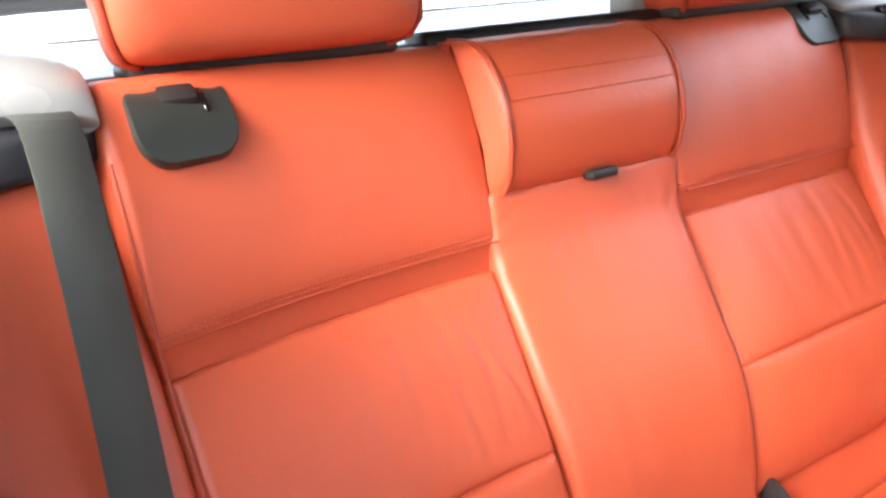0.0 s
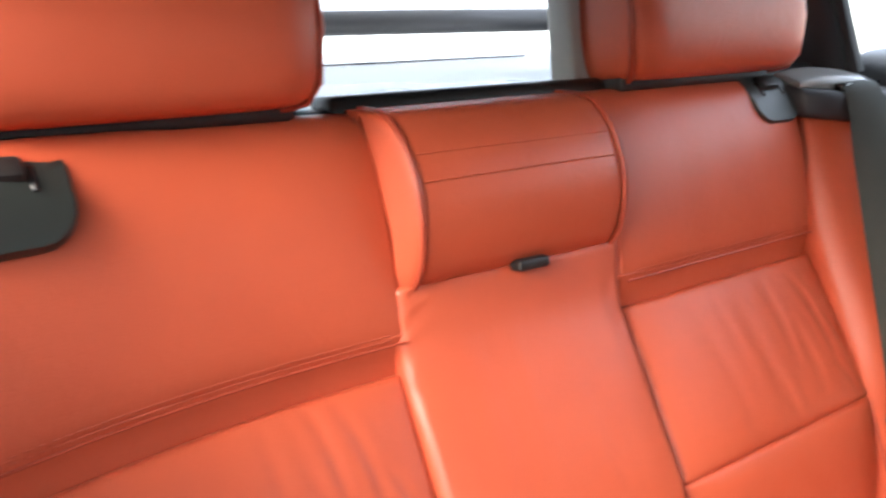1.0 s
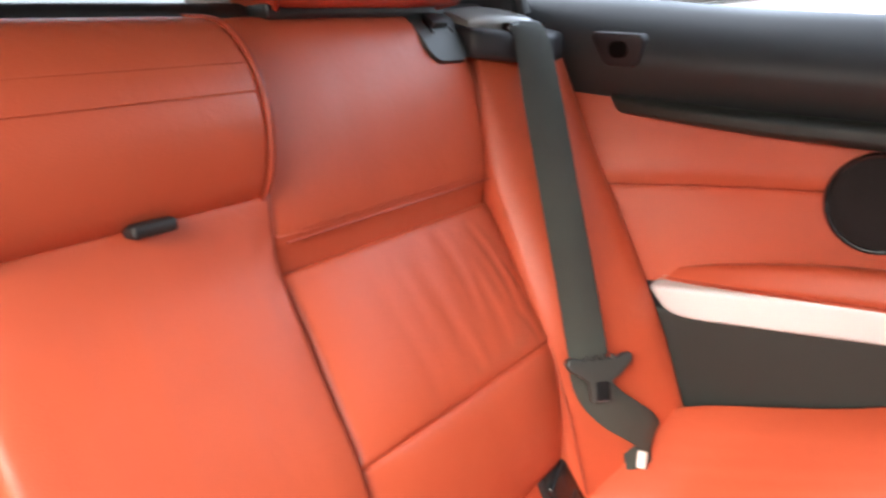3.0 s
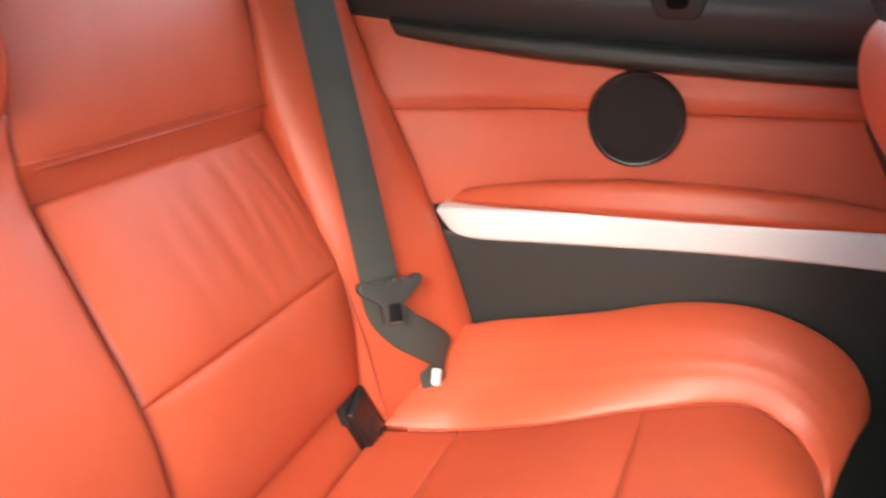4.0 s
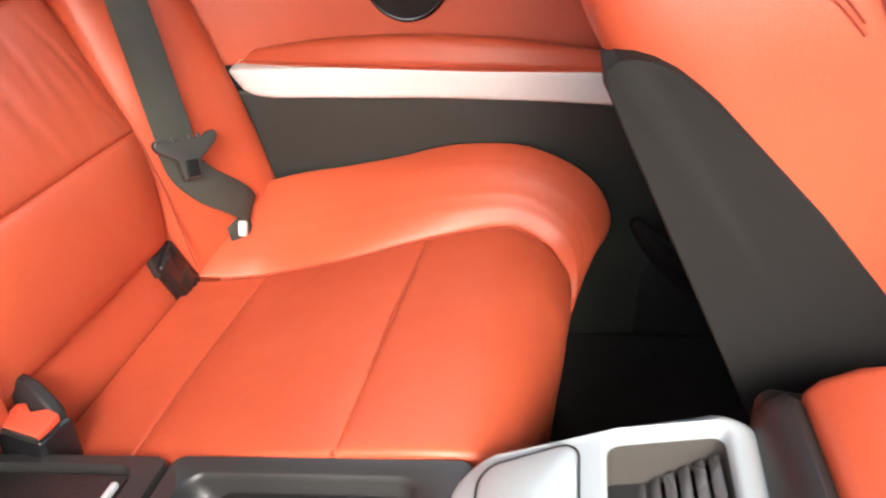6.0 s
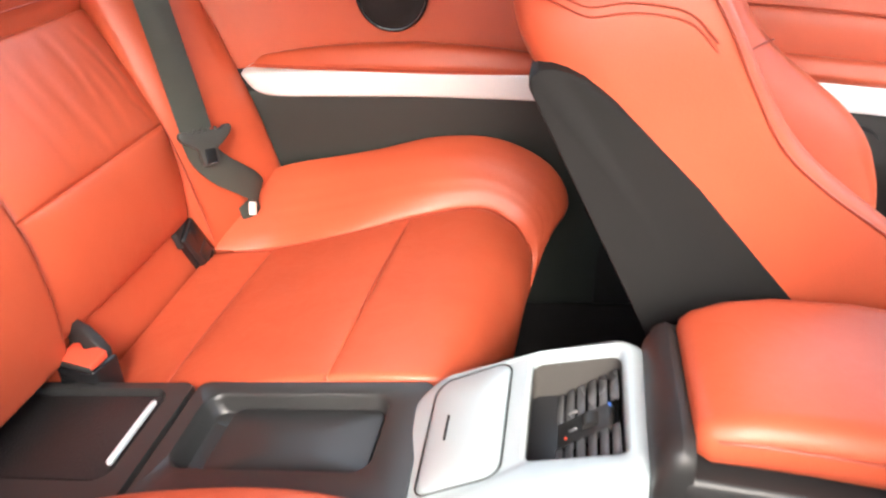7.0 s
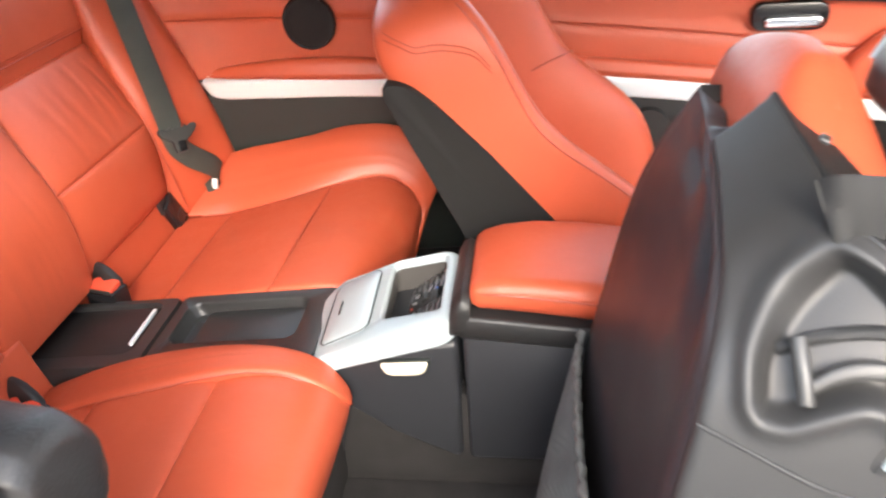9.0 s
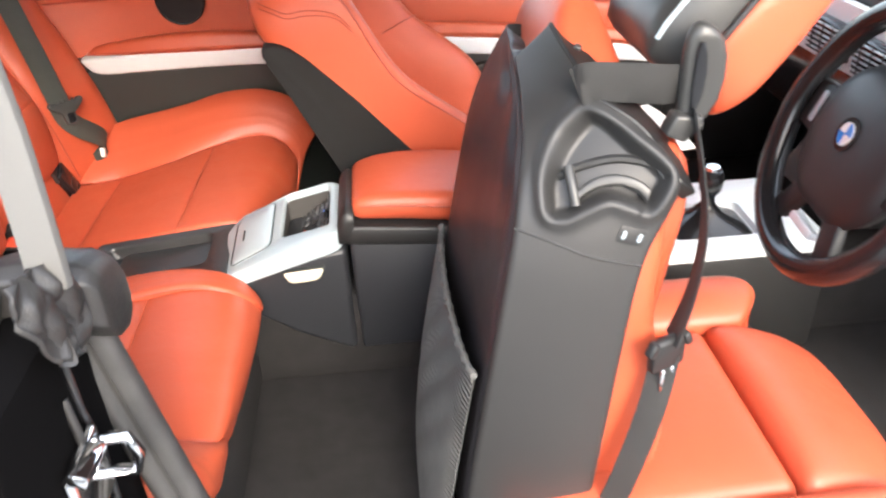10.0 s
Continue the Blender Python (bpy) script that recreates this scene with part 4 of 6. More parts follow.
part("base", slab([(-0.02, 0.2), (-0.02, 0.395), (-0.40, 0.418), (-0.555, 0.420), (-0.66, 0.475), (-0.775, 0.495), (-0.775, 0.276), (-0.762, 0.276), (-0.673, 0.320), (-0.600, 0.372), (-0.575, 0.2)], lambda p, q, d: Vector((d * (1 + 0.25 * max(0, 0.42 - q)), p, q)), -0.098, 0.098, 0.010, 3), TRIM, con)
def deck(drop):
    """Height of the console's top, which rises towards the front."""
    return lambda y: 0.442 + 0.09 * (-0.31 - y) - drop


tray = part("tray", loft(ring_loops(((-0.008, -0.425, 0.188, 0.275, 0.01, 0.40), (-0.008, -0.425, 0.190, 0.275, 0.012, deck(0.006)), (-0.008, -0.425, 0.184, 0.270, 0.012, deck(0)),
                                     (0.008, -0.414, 0.116, 0.212, 0.020, deck(0)), (0.008, -0.414, 0.112, 0.208, 0.019, deck(0.002)), (0.008, -0.414, 0.109, 0.205, 0.018, deck(0.007)), (0.008, -0.416, 0.105, 0.198, 0.017, deck(0.021)), (0.008, -0.416, 0.100, 0.192, 0.016, deck(0.024))))), SATIN, con, "black open tray with rounded corners")
part("inner_step", loft(ring_loops(((0.008, -0.426, 0.101, 0.170, 0.012, deck(0.0235)), (0.008, -0.426, 0.100, 0.169, 0.012, deck(0.0175)), (0.008, -0.426, 0.097, 0.165, 0.012, deck(0.0165)), (0.008, -0.426, 0.02, 0.02, 0.004, deck(0.0165))))), SATIN, tray, "raised tray mat")
lid_frame = part("lid_frame", loft(ring_loops(((-0.008, -0.165, 0.184, 0.235, 0.01, 0.39), (-0.008, -0.165, 0.188, 0.238, 0.012, deck(0.006)), (-0.008, -0.165, 0.182, 0.234, 0.012, deck(0)),
                                               (0.0, -0.165, 0.142, 0.190, 0.020, deck(-0.001)), (0.0, -0.165, 0.137, 0.185, 0.018, deck(0.004)), (0.0, -0.165, 0.135, 0.183, 0.018, deck(0.010))))), SATIN, con)
part("roll_lid", block((0.128, 0.178, 0.006), 0.003, 2, pose(0.0, -0.165, deck(0.0065)(-0.165), -5.1, 0, 0)), surface("fine_ribbed_black_lid", (0.020, 0.018, 0.018), 0.42, fine=420, bump=0.5, depth=0.0008, kind="v"), lid_frame, "finely ribbed black lid")
# Pale trim colour stands in for the chrome's bright reflection.
part("chrome_grip", block((0.096, 0.007, 0.007), 0.0025, 2, pose(0.0, -0.2505, deck(-0.001)(-0.2505), -5.1, 0, 0)), BRIGHT, lid_frame, "narrow chrome grip strip, bright reflection put into its colour")


def house_z(y):
    k = curve3([(0, -0.545, 0.461), (0, -0.575, 0.487), (0, -0.615, 0.508), (0, -0.665, 0.525), (0, -0.720, 0.535), (0, -0.772, 0.540)], min(1, max(0, (-0.545 - y) / 0.227)))
    return k.z


def skirt_z(y):
    """Lower edge of the vent housing's sides."""
    k = min(1, max(0, (-0.545 - y) / 0.227))
    return 0.440 + 0.098 * k - 0.028 * k * k


LEAN = 0.10
housing = part("vent_housing", loft(ring_loops(((-0.017, -0.659, 0.184, 0.232, 0.034, skirt_z), (-0.017, -0.659, 0.181, 0.229, 0.034, lambda y: house_z(y) - 0.010), (-0.017, -0.659, 0.177, 0.225, 0.033, lambda y: house_z(y) - 0.003), (-0.017, -0.659, 0.169, 0.217, 0.030, house_z),
                                                (-0.005, -0.706, 0.137, 0.092, 0.011, lambda y: house_z(y) + 0.0005), (-0.005, -0.706, 0.129, 0.085, 0.009, lambda y: house_z(y) - 0.003), (-0.005, -0.706, 0.127, 0.083, 0.009, lambda y: house_z(y) - 0.012)), LEAN), caps=False), SILVER, con, "satin silver housing")
hole = part("vent_recess", loft(ring_loops(((-0.005, -0.706, 0.128, 0.084, 0.009, lambda y: house_z(y) - 0.008), (-0.005, -0.706, 0.126, 0.083, 0.008, 0.476), (-0.005, -0.706, 0.122, 0.081, 0.006, 0.452), (-0.005, -0.706, 0.02, 0.02, 0.005, 0.4515)), LEAN), caps=False), surface("grey_vent_lining", (0.060, 0.056, 0.052), 0.5), housing)
# slanted grille: long slats across the car, parted by the middle control
for k in range(6):
    y, z = -0.741 + 0.0098 * k, 0.517 - 0.0072 * k
    for x0, x1 in ((-0.066, -0.020), (0.013, 0.056)):
        part("slat", block((x1 - x0, 0.0018, 0.009), 0.0007, 1, pose((x0 + x1) / 2, y, z, 50, 0, 0)), VANE, housing)
part("grille_back", block((0.122, 0.066, 0.004), 0.001, 1, pose(-0.005, -0.718, 0.491, -36, 0, 0)), HOLE, housing)
control = part("vent_control", block((0.034, 0.058, 0.010), 0.003, 2, pose(-0.004, -0.716, 0.495, -36, 0, 0)), BLACK, housing, "black vent control")
part("vent_wheel", tube([(-0.012, -0.722, 0.500), (0.004, -0.722, 0.500)], [0.010, 0.010], 18), BLACK, control)
part("warm_mark", block((0.003, 0.003, 0.002), 0.0006, 1, pose(-0.014, -0.698, 0.490, -36, 0, 0)), BUTTON, control)
part("cool_mark", block((0.003, 0.003, 0.002), 0.0006, 1, pose(0.005, -0.736, 0.518, -36, 0, 0)), surface("blue_mark", (0.05, 0.16, 0.55), 0.4), control)
for dx in (-0.015, 0.008):
    part("marker_line", block((0.0014, 0.009, 0.002), 0.0004, 1, pose(dx, -0.704, 0.5015, -36, 0, 0)), STEEL, control)
ash = part("ashtray_lid", loft(ring_loops(((-0.012, -0.606, 0.136, 0.074, 0.014, lambda y: house_z(y) - 0.004), (-0.012, -0.606, 0.134, 0.073, 0.014, lambda y: house_z(y) + 0.0025), (-0.012, -0.606, 0.128, 0.068, 0.013, lambda y: house_z(y) + 0.004), (-0.012, -0.606, 0.05, 0.02, 0.008, lambda y: house_z(y) + 0.0045)), LEAN)), SILVER, housing, "silver ashtray lid")
part("lid_joint", tube([(x, y, house_z(y) + 0.0008 + LEAN * x) for x, y in [(a - 0.012, -0.606 + b) for a, b in rrect(0.140, 0.077, 0.015, 6)]], 0.0009, 6, True), GREY, ash)
part("finger_slot", block((0.030, 0.0024, 0.004), 0.001, 2, pose(-0.012, -0.588, house_z(-0.588) + 0.0035, 0, -5.7, 0)), RUBBER, ash)
lens = [(-0.034, 0.010), (0.034, 0.010), (0.034, 0.004), (0.028, -0.008), (0.018, -0.012), (-0.018, -0.012), (-0.028, -0.008), (-0.034, 0.004)]
for s in (-1, 1):
    lamp = part("lamp_bezel", slab([(p * 1.10, q * 1.18 + 0.0006) for p, q in lens], lambda p, q, d: Vector((s * (0.103 + d), -0.697 + p, 0.452 + q + p * -0.06)), -0.01, 0.0022, 0.001), GREY, con)
    part("lamp_lens", slab(lens, lambda p, q, d: Vector((s * (0.103 + d), -0.697 + p, 0.452 + q + p * -0.06)), -0.008, 0.006, 0.003), LAMP_W, lamp, "ivory courtesy lamp lens")

# ---- front console with its armrest ----
fc = thing("front_console", "black front console box with a red leather armrest lid", "center console", (0, -1.0, 0.2))
part("box", slab([(-0.786, 0.278), (-0.782, 0.50), (-0.79, 0.512), (-1.25, 0.474), (-1.30, 0.44), (-1.30, 0.278)], lambda p, q, d: Vector((d, p, q)), -0.104, 0.104, 0.006, 2), TRIM, fc, "blue-black console box")
part("upper_ledge", slab([(-0.776, 0.507), (-0.776, 0.534), (-0.784, 0.544), (-1.22, 0.500), (-1.23, 0.466)], lambda p, q, d: Vector((d, p, q)), -0.108, 0.108, 0.006, 2), BLACK, fc)
collar = []
for y, w, z1, e in ((-0.764, 0.168, 0.535, 0.016), (-0.767, 0.176, 0.554, 0.022), (-0.774, 0.182, 0.569, 0.026), (-0.784, 0.184, 0.577, 0.028), (-0.794, 0.180, 0.572, 0.026)):
    collar.append([Vector((a - 0.017, y, (0.50 + z1) / 2 + b)) for a, b in rrect(w, z1 - 0.50, e, 6)])
part("collar", loft(collar), BLACK, fc)
arm_l = []
for y, cx, w, z0, z1, e in ((-0.793, -0.016, 0.140, 0.550, 0.566, 0.008), (-0.796, -0.015, 0.160, 0.542, 0.572, 0.014), (-0.806, -0.014, 0.172, 0.538, 0.580, 0.018), (-0.835, -0.007, 0.186, 0.538, 0.588, 0.022), (-0.880, 0.0, 0.200, 0.539, 0.593, 0.024), (-0.95, 0.004, 0.209, 0.539, 0.597, 0.026), (-1.08, 0.004, 0.211, 0.539, 0.599, 0.026), (-1.16, 0.004, 0.204, 0.539, 0.597, 0.030), (-1.19, 0.004, 0.190, 0.545, 0.592, 0.024), (-1.196, 0.004, 0.150, 0.552, 0.590, 0.016)):
    arm_l.append([Vector((a + cx, y, (z0 + z1) / 2 + b + 0.009 - 0.140 * (-0.80 - y))) for a, b in rrect(w, z1 - z0, e, 6)])
lid = part("armrest_lid", loft(arm_l), RED, fc, "plump coral red leather armrest lid")
part("lid_seam", tube([(x, y, z + 0.001 - 0.140 * (-0.80 - y)) for x, y, z in ((0.05, -0.794, 0.572), (-0.02, -0.794, 0.573), (-0.085, -0.796, 0.572), (-0.100, -0.81, 0.576), (-0.1005, -0.84, 0.580), (-0.1015, -0.90, 0.583), (-0.1020, -1.0, 0.585), (-0.1020, -1.12, 0.586))], 0.0014, 6), PIPE, lid)

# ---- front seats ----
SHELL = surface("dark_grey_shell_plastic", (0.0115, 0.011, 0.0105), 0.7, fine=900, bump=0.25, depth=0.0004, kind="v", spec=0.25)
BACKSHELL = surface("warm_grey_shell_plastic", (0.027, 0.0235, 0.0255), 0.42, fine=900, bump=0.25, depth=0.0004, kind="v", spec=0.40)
COVER = surface("warm_dark_grey_cover_plastic", (0.027, 0.0262, 0.0255), 0.46, fine=900, bump=0.25, depth=0.0004, kind="v")
GREYL = surface("satin_grey_plastic", (0.040, 0.039, 0.037), 0.36, fine=700, bump=0.08)
def seat_frame(xc, hinge, lean):
    """Maps (x from the seat's middle, up along the back, forward from its rear face) into the car."""
    a = radians(lean)
    up, fwd = Vector((0, math.sin(a), math.cos(a))), Vector((0, -math.cos(a), math.sin(a)))
    base = Vector((xc, *hinge))
    return lambda x, u, f: base + Vector((x, 0, 0)) + up * u + fwd * f


SECTIONS = [(-0.04, 0.205, 0.0, 0.240, 0.18), (0.04, 0.220, 0.0, 0.280, 0.195), (0.09, 0.224, 0.0, 0.288, 0.185), (0.14, 0.226, 0.0, 0.272, 0.170), (0.21, 0.226, 0.0, 0.238, 0.150), (0.28, 0.226, 0.0, 0.199, 0.130), (0.335, 0.225, 0.0, 0.177, 0.118),
            (0.40, 0.222, 0.0, 0.171, 0.112), (0.46, 0.221, 0.0, 0.170, 0.110), (0.51, 0.215, 0.002, 0.164, 0.110), (0.555, 0.200, 0.008, 0.150, 0.108), (0.59, 0.162, 0.022, 0.128, 0.100), (0.612, 0.07, 0.045, 0.095, 0.09)]


def back_leather(T, ws=1.0, fs=1.0, hump=0.055, outer=None, over=0.0):
    loops = []
    for u, hw, f0, f1, fc in SECTIONS:
        f0 -= over * (1.0 if u > 0.5 else 0.0)
        k = min(1, hw / 0.22) * hump / 0.055 * (0.45 if u < 0.1 else 0.85 if u < 0.15 else 1.0)
        hw, f1, fc = hw * ws, f0 + (f1 - f0) * fs, f0 + (fc - f0) * fs
        half = [(0, f0 - 0.004), (0.45, f0 - 0.003), (0.84, f0 + 0.003), (0.955, f0 + 0.016), (1.0, f0 + 0.05), (1.0, f0 + 0.55 * (f1 - f0)), (1.0, f0 + 0.86 * (f1 - f0)), (0.985, f1),
                (0.94, f1 + 0.026 * k), (0.83, f1 + 0.050 * k), (0.68, f1 + 0.056 * k), (0.55, f1 + 0.034 * k), (0.475, f1 * 0.5 + fc * 0.5 + 0.010 * k), (0.445, fc + 0.004), (0.425, fc - 0.007), (0.395, fc + 0.003), (0.30, fc + 0.004), (0, fc + 0.004)]
        near = half[:8] + [(0.955, f1 + 0.009), (0.88, f1 + 0.014), (0.79, f1 + 0.008), (0.69, f1 * 0.6 + fc * 0.4), (0.56, fc + 0.014), (0.52, fc + 0.003), (0.50, fc - 0.006), (0.47, fc + 0.003), (0.30, fc + 0.004), (0, fc + 0.004)]
        ring = [(x, f) for x, f in half] + [(-x, f) for x, f in reversed(near[1:-1])]
        lo = outer(u) if outer else hw
        loops.append([T(x * (hw if x > 0 else lo), u, f) for x, f in ring])
    return loft(loops)


def head_rest(t, T, u0=0.535, f0=0.155, tip=33, low=0.0, aside=0.0):
    """Headrest block that leans on over the shoulders: red front, dark back and side covers."""
    a = radians(tip)
    def L(x, w, d):
        return T(x, u0 + w * math.cos(a) - d * math.sin(a), f0 + w * math.sin(a) + d * math.cos(a))
    loops = []
    for w, hw, d0, d1 in ((low - 0.038, 0.060, 0.044, 0.056), (low - 0.034, 0.086, 0.036, 0.064), (low - 0.022, 0.108, -0.014, 0.071), (low, 0.120, -0.026, 0.077), (0.07, 0.126, -0.030, 0.080), (0.15, 0.125, -0.030, 0.078), (0.21, 0.112, 0.026, 0.070), (0.235, 0.08, 0.032, 0.058)):
        loops.append([L(p * 2 * hw, w, (d0 + d1) / 2 + q * (d1 - d0)) for p, q in rrect(1, 1, 0.28, 5)])
    h = part("headrest_cushion", loft(loops), RED, t, "coral red leather headrest front", 80)
    sm = h.modifiers.new("smooth", "SUBSURF")
    sm.levels = sm.render_levels = 2
    loops = []
    for w, hw, d0, d1 in ((low - 0.024, 0.080, -0.050, -0.020), (low - 0.018, 0.096, -0.062, -0.014), (low, 0.104, -0.070, -0.012), (0.07, 0.107, -0.074, -0.012), (0.15, 0.105, -0.068, -0.012), (0.22, 0.09, -0.045, -0.010), (0.23, 0.07, -0.030, -0.010)):
        loops.append([L(p * 2 * hw * (0.90 + 0.20 * q) + aside, w, (d0 + d1) / 2 + q * (d1 - d0)) for p, q in rrect(1, 1, 0.16, 5)])
    part("headrest_shell", loft(loops), GREYL, h, "grey plastic headrest shell")
    for s in (1, -1):
        # Silver line painted as the highlight along the shell's tapered edge.
        part("edge_glint", tube([L(s * hw + aside, w, d) for w, hw, d in ((low, 0.0845, -0.064), (0.06, 0.0862, -0.067), (0.10, 0.0860, -0.066), (0.15, 0.0845, -0.061), (0.20, 0.076, -0.046))], 0.0032), SILVER, h, "painted highlight on the shell's edge")
        part("shell_groove", tube([L(s * 0.103 + aside, w, -0.014) for w in (low, 0.06, 0.10, 0.15, 0.20)], 0.0035), RUBBER, h)
    return h


def back_shell(t, T, hw=0.2275):
    outline = [(0.488, -0.010), (0.498, -0.005), (0.501, 0.005), (0.497, 0.017), (0.488, 0.029), (0.475, 0.040), (0.459, 0.049), (0.440, 0.058), (0.33, 0.097), (0.183, 0.138), (0.0, 0.188), (-0.10, 0.20), (-0.20, 0.12), (-0.22, 0.03), (-0.14, -0.008), (0.10, -0.010), (0.30, -0.010)]
    mid = Vector((0.20, 0.06))
    loops = []
    for k, d in ((0.975, -hw), (0.992, -hw + 0.002), (1.0, -hw + 0.008), (1.0, hw - 0.008), (0.992, hw - 0.002), (0.975, hw)):
        loops.append([T(d, mid.x + (p - mid.x) * k, mid.y + (q - mid.y) * k) for p, q in outline])
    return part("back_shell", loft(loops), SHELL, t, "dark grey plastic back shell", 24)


def back_piping(t, T, ws=1.0, fs=1.0):
    for s in (1, -1):
        line = [(hw * ws * 0.988, u, f0 + (f1 - f0) * fs + 0.001) for u, hw, f0, f1, fc in SECTIONS[:11]]
        part("edge_seam", tube([T(s * x, u, f) for x, u, f in [curve3(line, k / 44) for k in range(45)]], 0.0015, 6), PIPE, t)


def seat_base(t, x0, x1, y0, split, y1, z, outer_start=None, lobe=None):
    """Front seat cushion: main pad, thigh pad, side bolsters and plinth."""
    w = x1 - x0
    def flat(a, b, c, d, zz, drop=0.0):
        return lambda u, v: Vector((a + (b - a) * u, c + (d - c) * v, zz + 0.03 * v - drop * max(0, v - 0.55) ** 2 * 2.2))
    # with a lobe, the inboard bolster is broad and runs on beside the thigh pad, the outboard one lies low
    wide, ahead = lobe if lobe else (0.075, split + 0.004)
    xa, xb = (x0 + 0.030, x1 - wide + 0.004) if lobe else (x0 + 0.06, x1 - 0.06)
    ta, tb = (x0 + 0.022, x1 - wide + 0.012) if lobe else (x0 + 0.02, x1 - 0.02)
    part("main_pad", pad(flat(xa, xb, y0, split + 0.003, z - 0.025), 0.08, 0.018, 0.010, 16, 16, flip=True, bump=folds(41, 0.001)), RED, t)
    part("thigh_pad", pad(lambda u, v: Vector((ta + (tb - ta) * u, split - 0.003 + (y1 - split) * v + 0.045 * (2 * u - 1) ** 4 * v, z + 0.010 - 0.055 * v * v)), 0.10, 0.026, 0.012, 18, 14, flip=True, bump=folds(44, 0.001)), RED, t)
    for s in (0, 1):
        a, b = (x0, x0 + 0.075) if s == 0 else (x1 - wide, x1)
        ya, yb, zz = y0, split + 0.004, z - 0.012
        if s == 0 and outer_start:
            a, b, ya, yb, zz = x0 - 0.034, x0 + 0.032, outer_start, y1 + 0.045, z - 0.030
        elif s == 1:
            yb = ahead
        part("side_bolster", pad(lambda u, v: Vector((a + (b - a) * u, ya + (yb - ya) * v + (0.05 * (2 * u - 1) ** 2 * v ** 4 if lobe else 0), zz + 0.032 * math.sin(math.pi * u) + 0.012 * v)), 0.12, 0.020, 0.006, 14, 18, flip=True), RED, t)
    part("plinth", block((w - 0.03, abs(y1 - y0) - 0.10, z - 0.28), 0.02, 2, Matrix.Translation(((x0 + x1) / 2, (y0 + y1) / 2, (z - 0.28) / 2 + 0.22))), BLACK, t, "black plastic seat plinth")


# passenger's seat, upright
TP = seat_frame(0.375, (-0.870, 0.33), 25.7)
ps = thing("passenger_seat", "coral red leather front seat with a dark grey back shell", "car seat", (0.375, -1.0, 0.2), "front seats")
lea = part("backrest", back_leather(TP, over=0.014), RED, ps)
sm = lea.modifiers.new("smooth", "SUBSURF")
sm.levels = sm.render_levels = 2
back_shell(ps, TP)
back_piping(ps, TP)
def half_width(u):
    for a, b in zip(SECTIONS, SECTIONS[1:]):
        if a[0] <= u <= b[0]:
            return a[1] + (b[1] - a[1]) * (u - a[0]) / (b[0] - a[0])
    return 0.2
for d in (0.0, 0.008):
    part("shoulder_stitching", tube([TP(-half_width(u - d) + 0.0008, u - d, f - d * 0.3) for _, u, f in [curve3([(0, *q) for q in ((0.566, 0.030), (0.558, 0.038), (0.545, 0.050), (0.528, 0.067), (0.519, 0.095), (0.505, 0.122), (0.485, 0.145), (0.453, 0.157))], k / 28) for k in range(29)]], 0.0012, 6), PIPE, ps)
part("bolster_seam", tube([TP(*curve3(((0.106, 0.330, 0.162), (0.124, 0.326, 0.214), (0.153, 0.318, 0.240), (0.187, 0.306, 0.238), (0.212, 0.294, 0.218), (0.2255, 0.284, 0.196)), k / 20)) for k in range(21)], 0.0016, 6), PIPE, ps)
head_rest(ps, TP, 0.60, 0.09, 8)
seat_base(ps, 0.165, 0.60, -0.93, -1.30, -1.53, 0.41)
arc = [(0.592, -0.722, 0.445), (0.594, -0.738, 0.424), (0.594, -0.765, 0.393), (0.592, -0.800, 0.364), (0.586, -0.840, 0.347), (0.574, -0.900, 0.340), (0.560, -0.960, 0.340)]
part("hinge_cover", tube([curve3(arc, k / 24) for k in range(25)], [0.006 + 0.018 * math.sin(math.pi * min(1, (k + 1) / 16) / 2) for k in range(25)], 14), GLOSS, ps, "curved glossy black hinge cover")
part("seat_rail", block((0.04, 0.45, 0.04), 0.008, 2, Matrix.Translation((0.24, -1.02, 0.225))), BLACK, ps)
part("rail_end", block((0.05, 0.035, 0.045), 0.008, 2, Matrix.Translation((0.40, -0.885, 0.225))), GLOSS, ps)

# papers left on the passenger's cushion
PAPER = surface("white_paper", (0.82, 0.81, 0.79), 0.7, vary=0.04, fine=300, bump=0.05)
sheaf = thing("paper_sheet", "white paper sheet lying on the red passenger cushion", "paper", (0.36, -1.26, 0.44))
part("sheet", pad(lambda u, v: Vector((0.235, -1.105, 0.442)) + Vector((0.265, 0.02, 0.0)) * u + Vector((0.02, -0.435, 0.012)) * v + Vector((0, 0, 0.010 * math.sin(math.pi * u) + 0.010 * v * v)), 0.002, 0.0008, 0.0, 10, 10, flip=True), PAPER, sheaf)

# driver's seat, slid and tipped forward
TD = seat_frame(-0.375, (-0.935, 0.405), -9.0)
ds = thing("driver_seat", "coral red leather front seat tipped forward, with dark plastic side cover", "car seat", (-0.375, -1.2, 0.2), "front seats")
def shoulder_shift(u):
    k = min(1, max(0, (u - 0.44) / 0.13))
    return 0.062 * k * k * (3 - 2 * k)
lea = part("backrest", back_leather(lambda x, u, f: TD(x + shoulder_shift(u), u * 0.935, f + 0.034 - max(0, f - 0.03) * 6.0 * shoulder_shift(u)), 0.92, 0.66, 0.02, lambda u: max(0.012, 0.205 - 0.55 * max(0, u - 0.42) - (2.6 * max(0, u - 0.565)))), RED, ds)
sm = lea.modifiers.new("smooth", "SUBSURF")
sm.levels = sm.render_levels = 2
head_rest(ds, TD, 0.505, 0.163, 28, 0.042, -0.020)
seat_base(ds, -0.672, -0.180, -0.95, -1.335, -1.515, 0.425, -1.13, (0.145, -1.445))
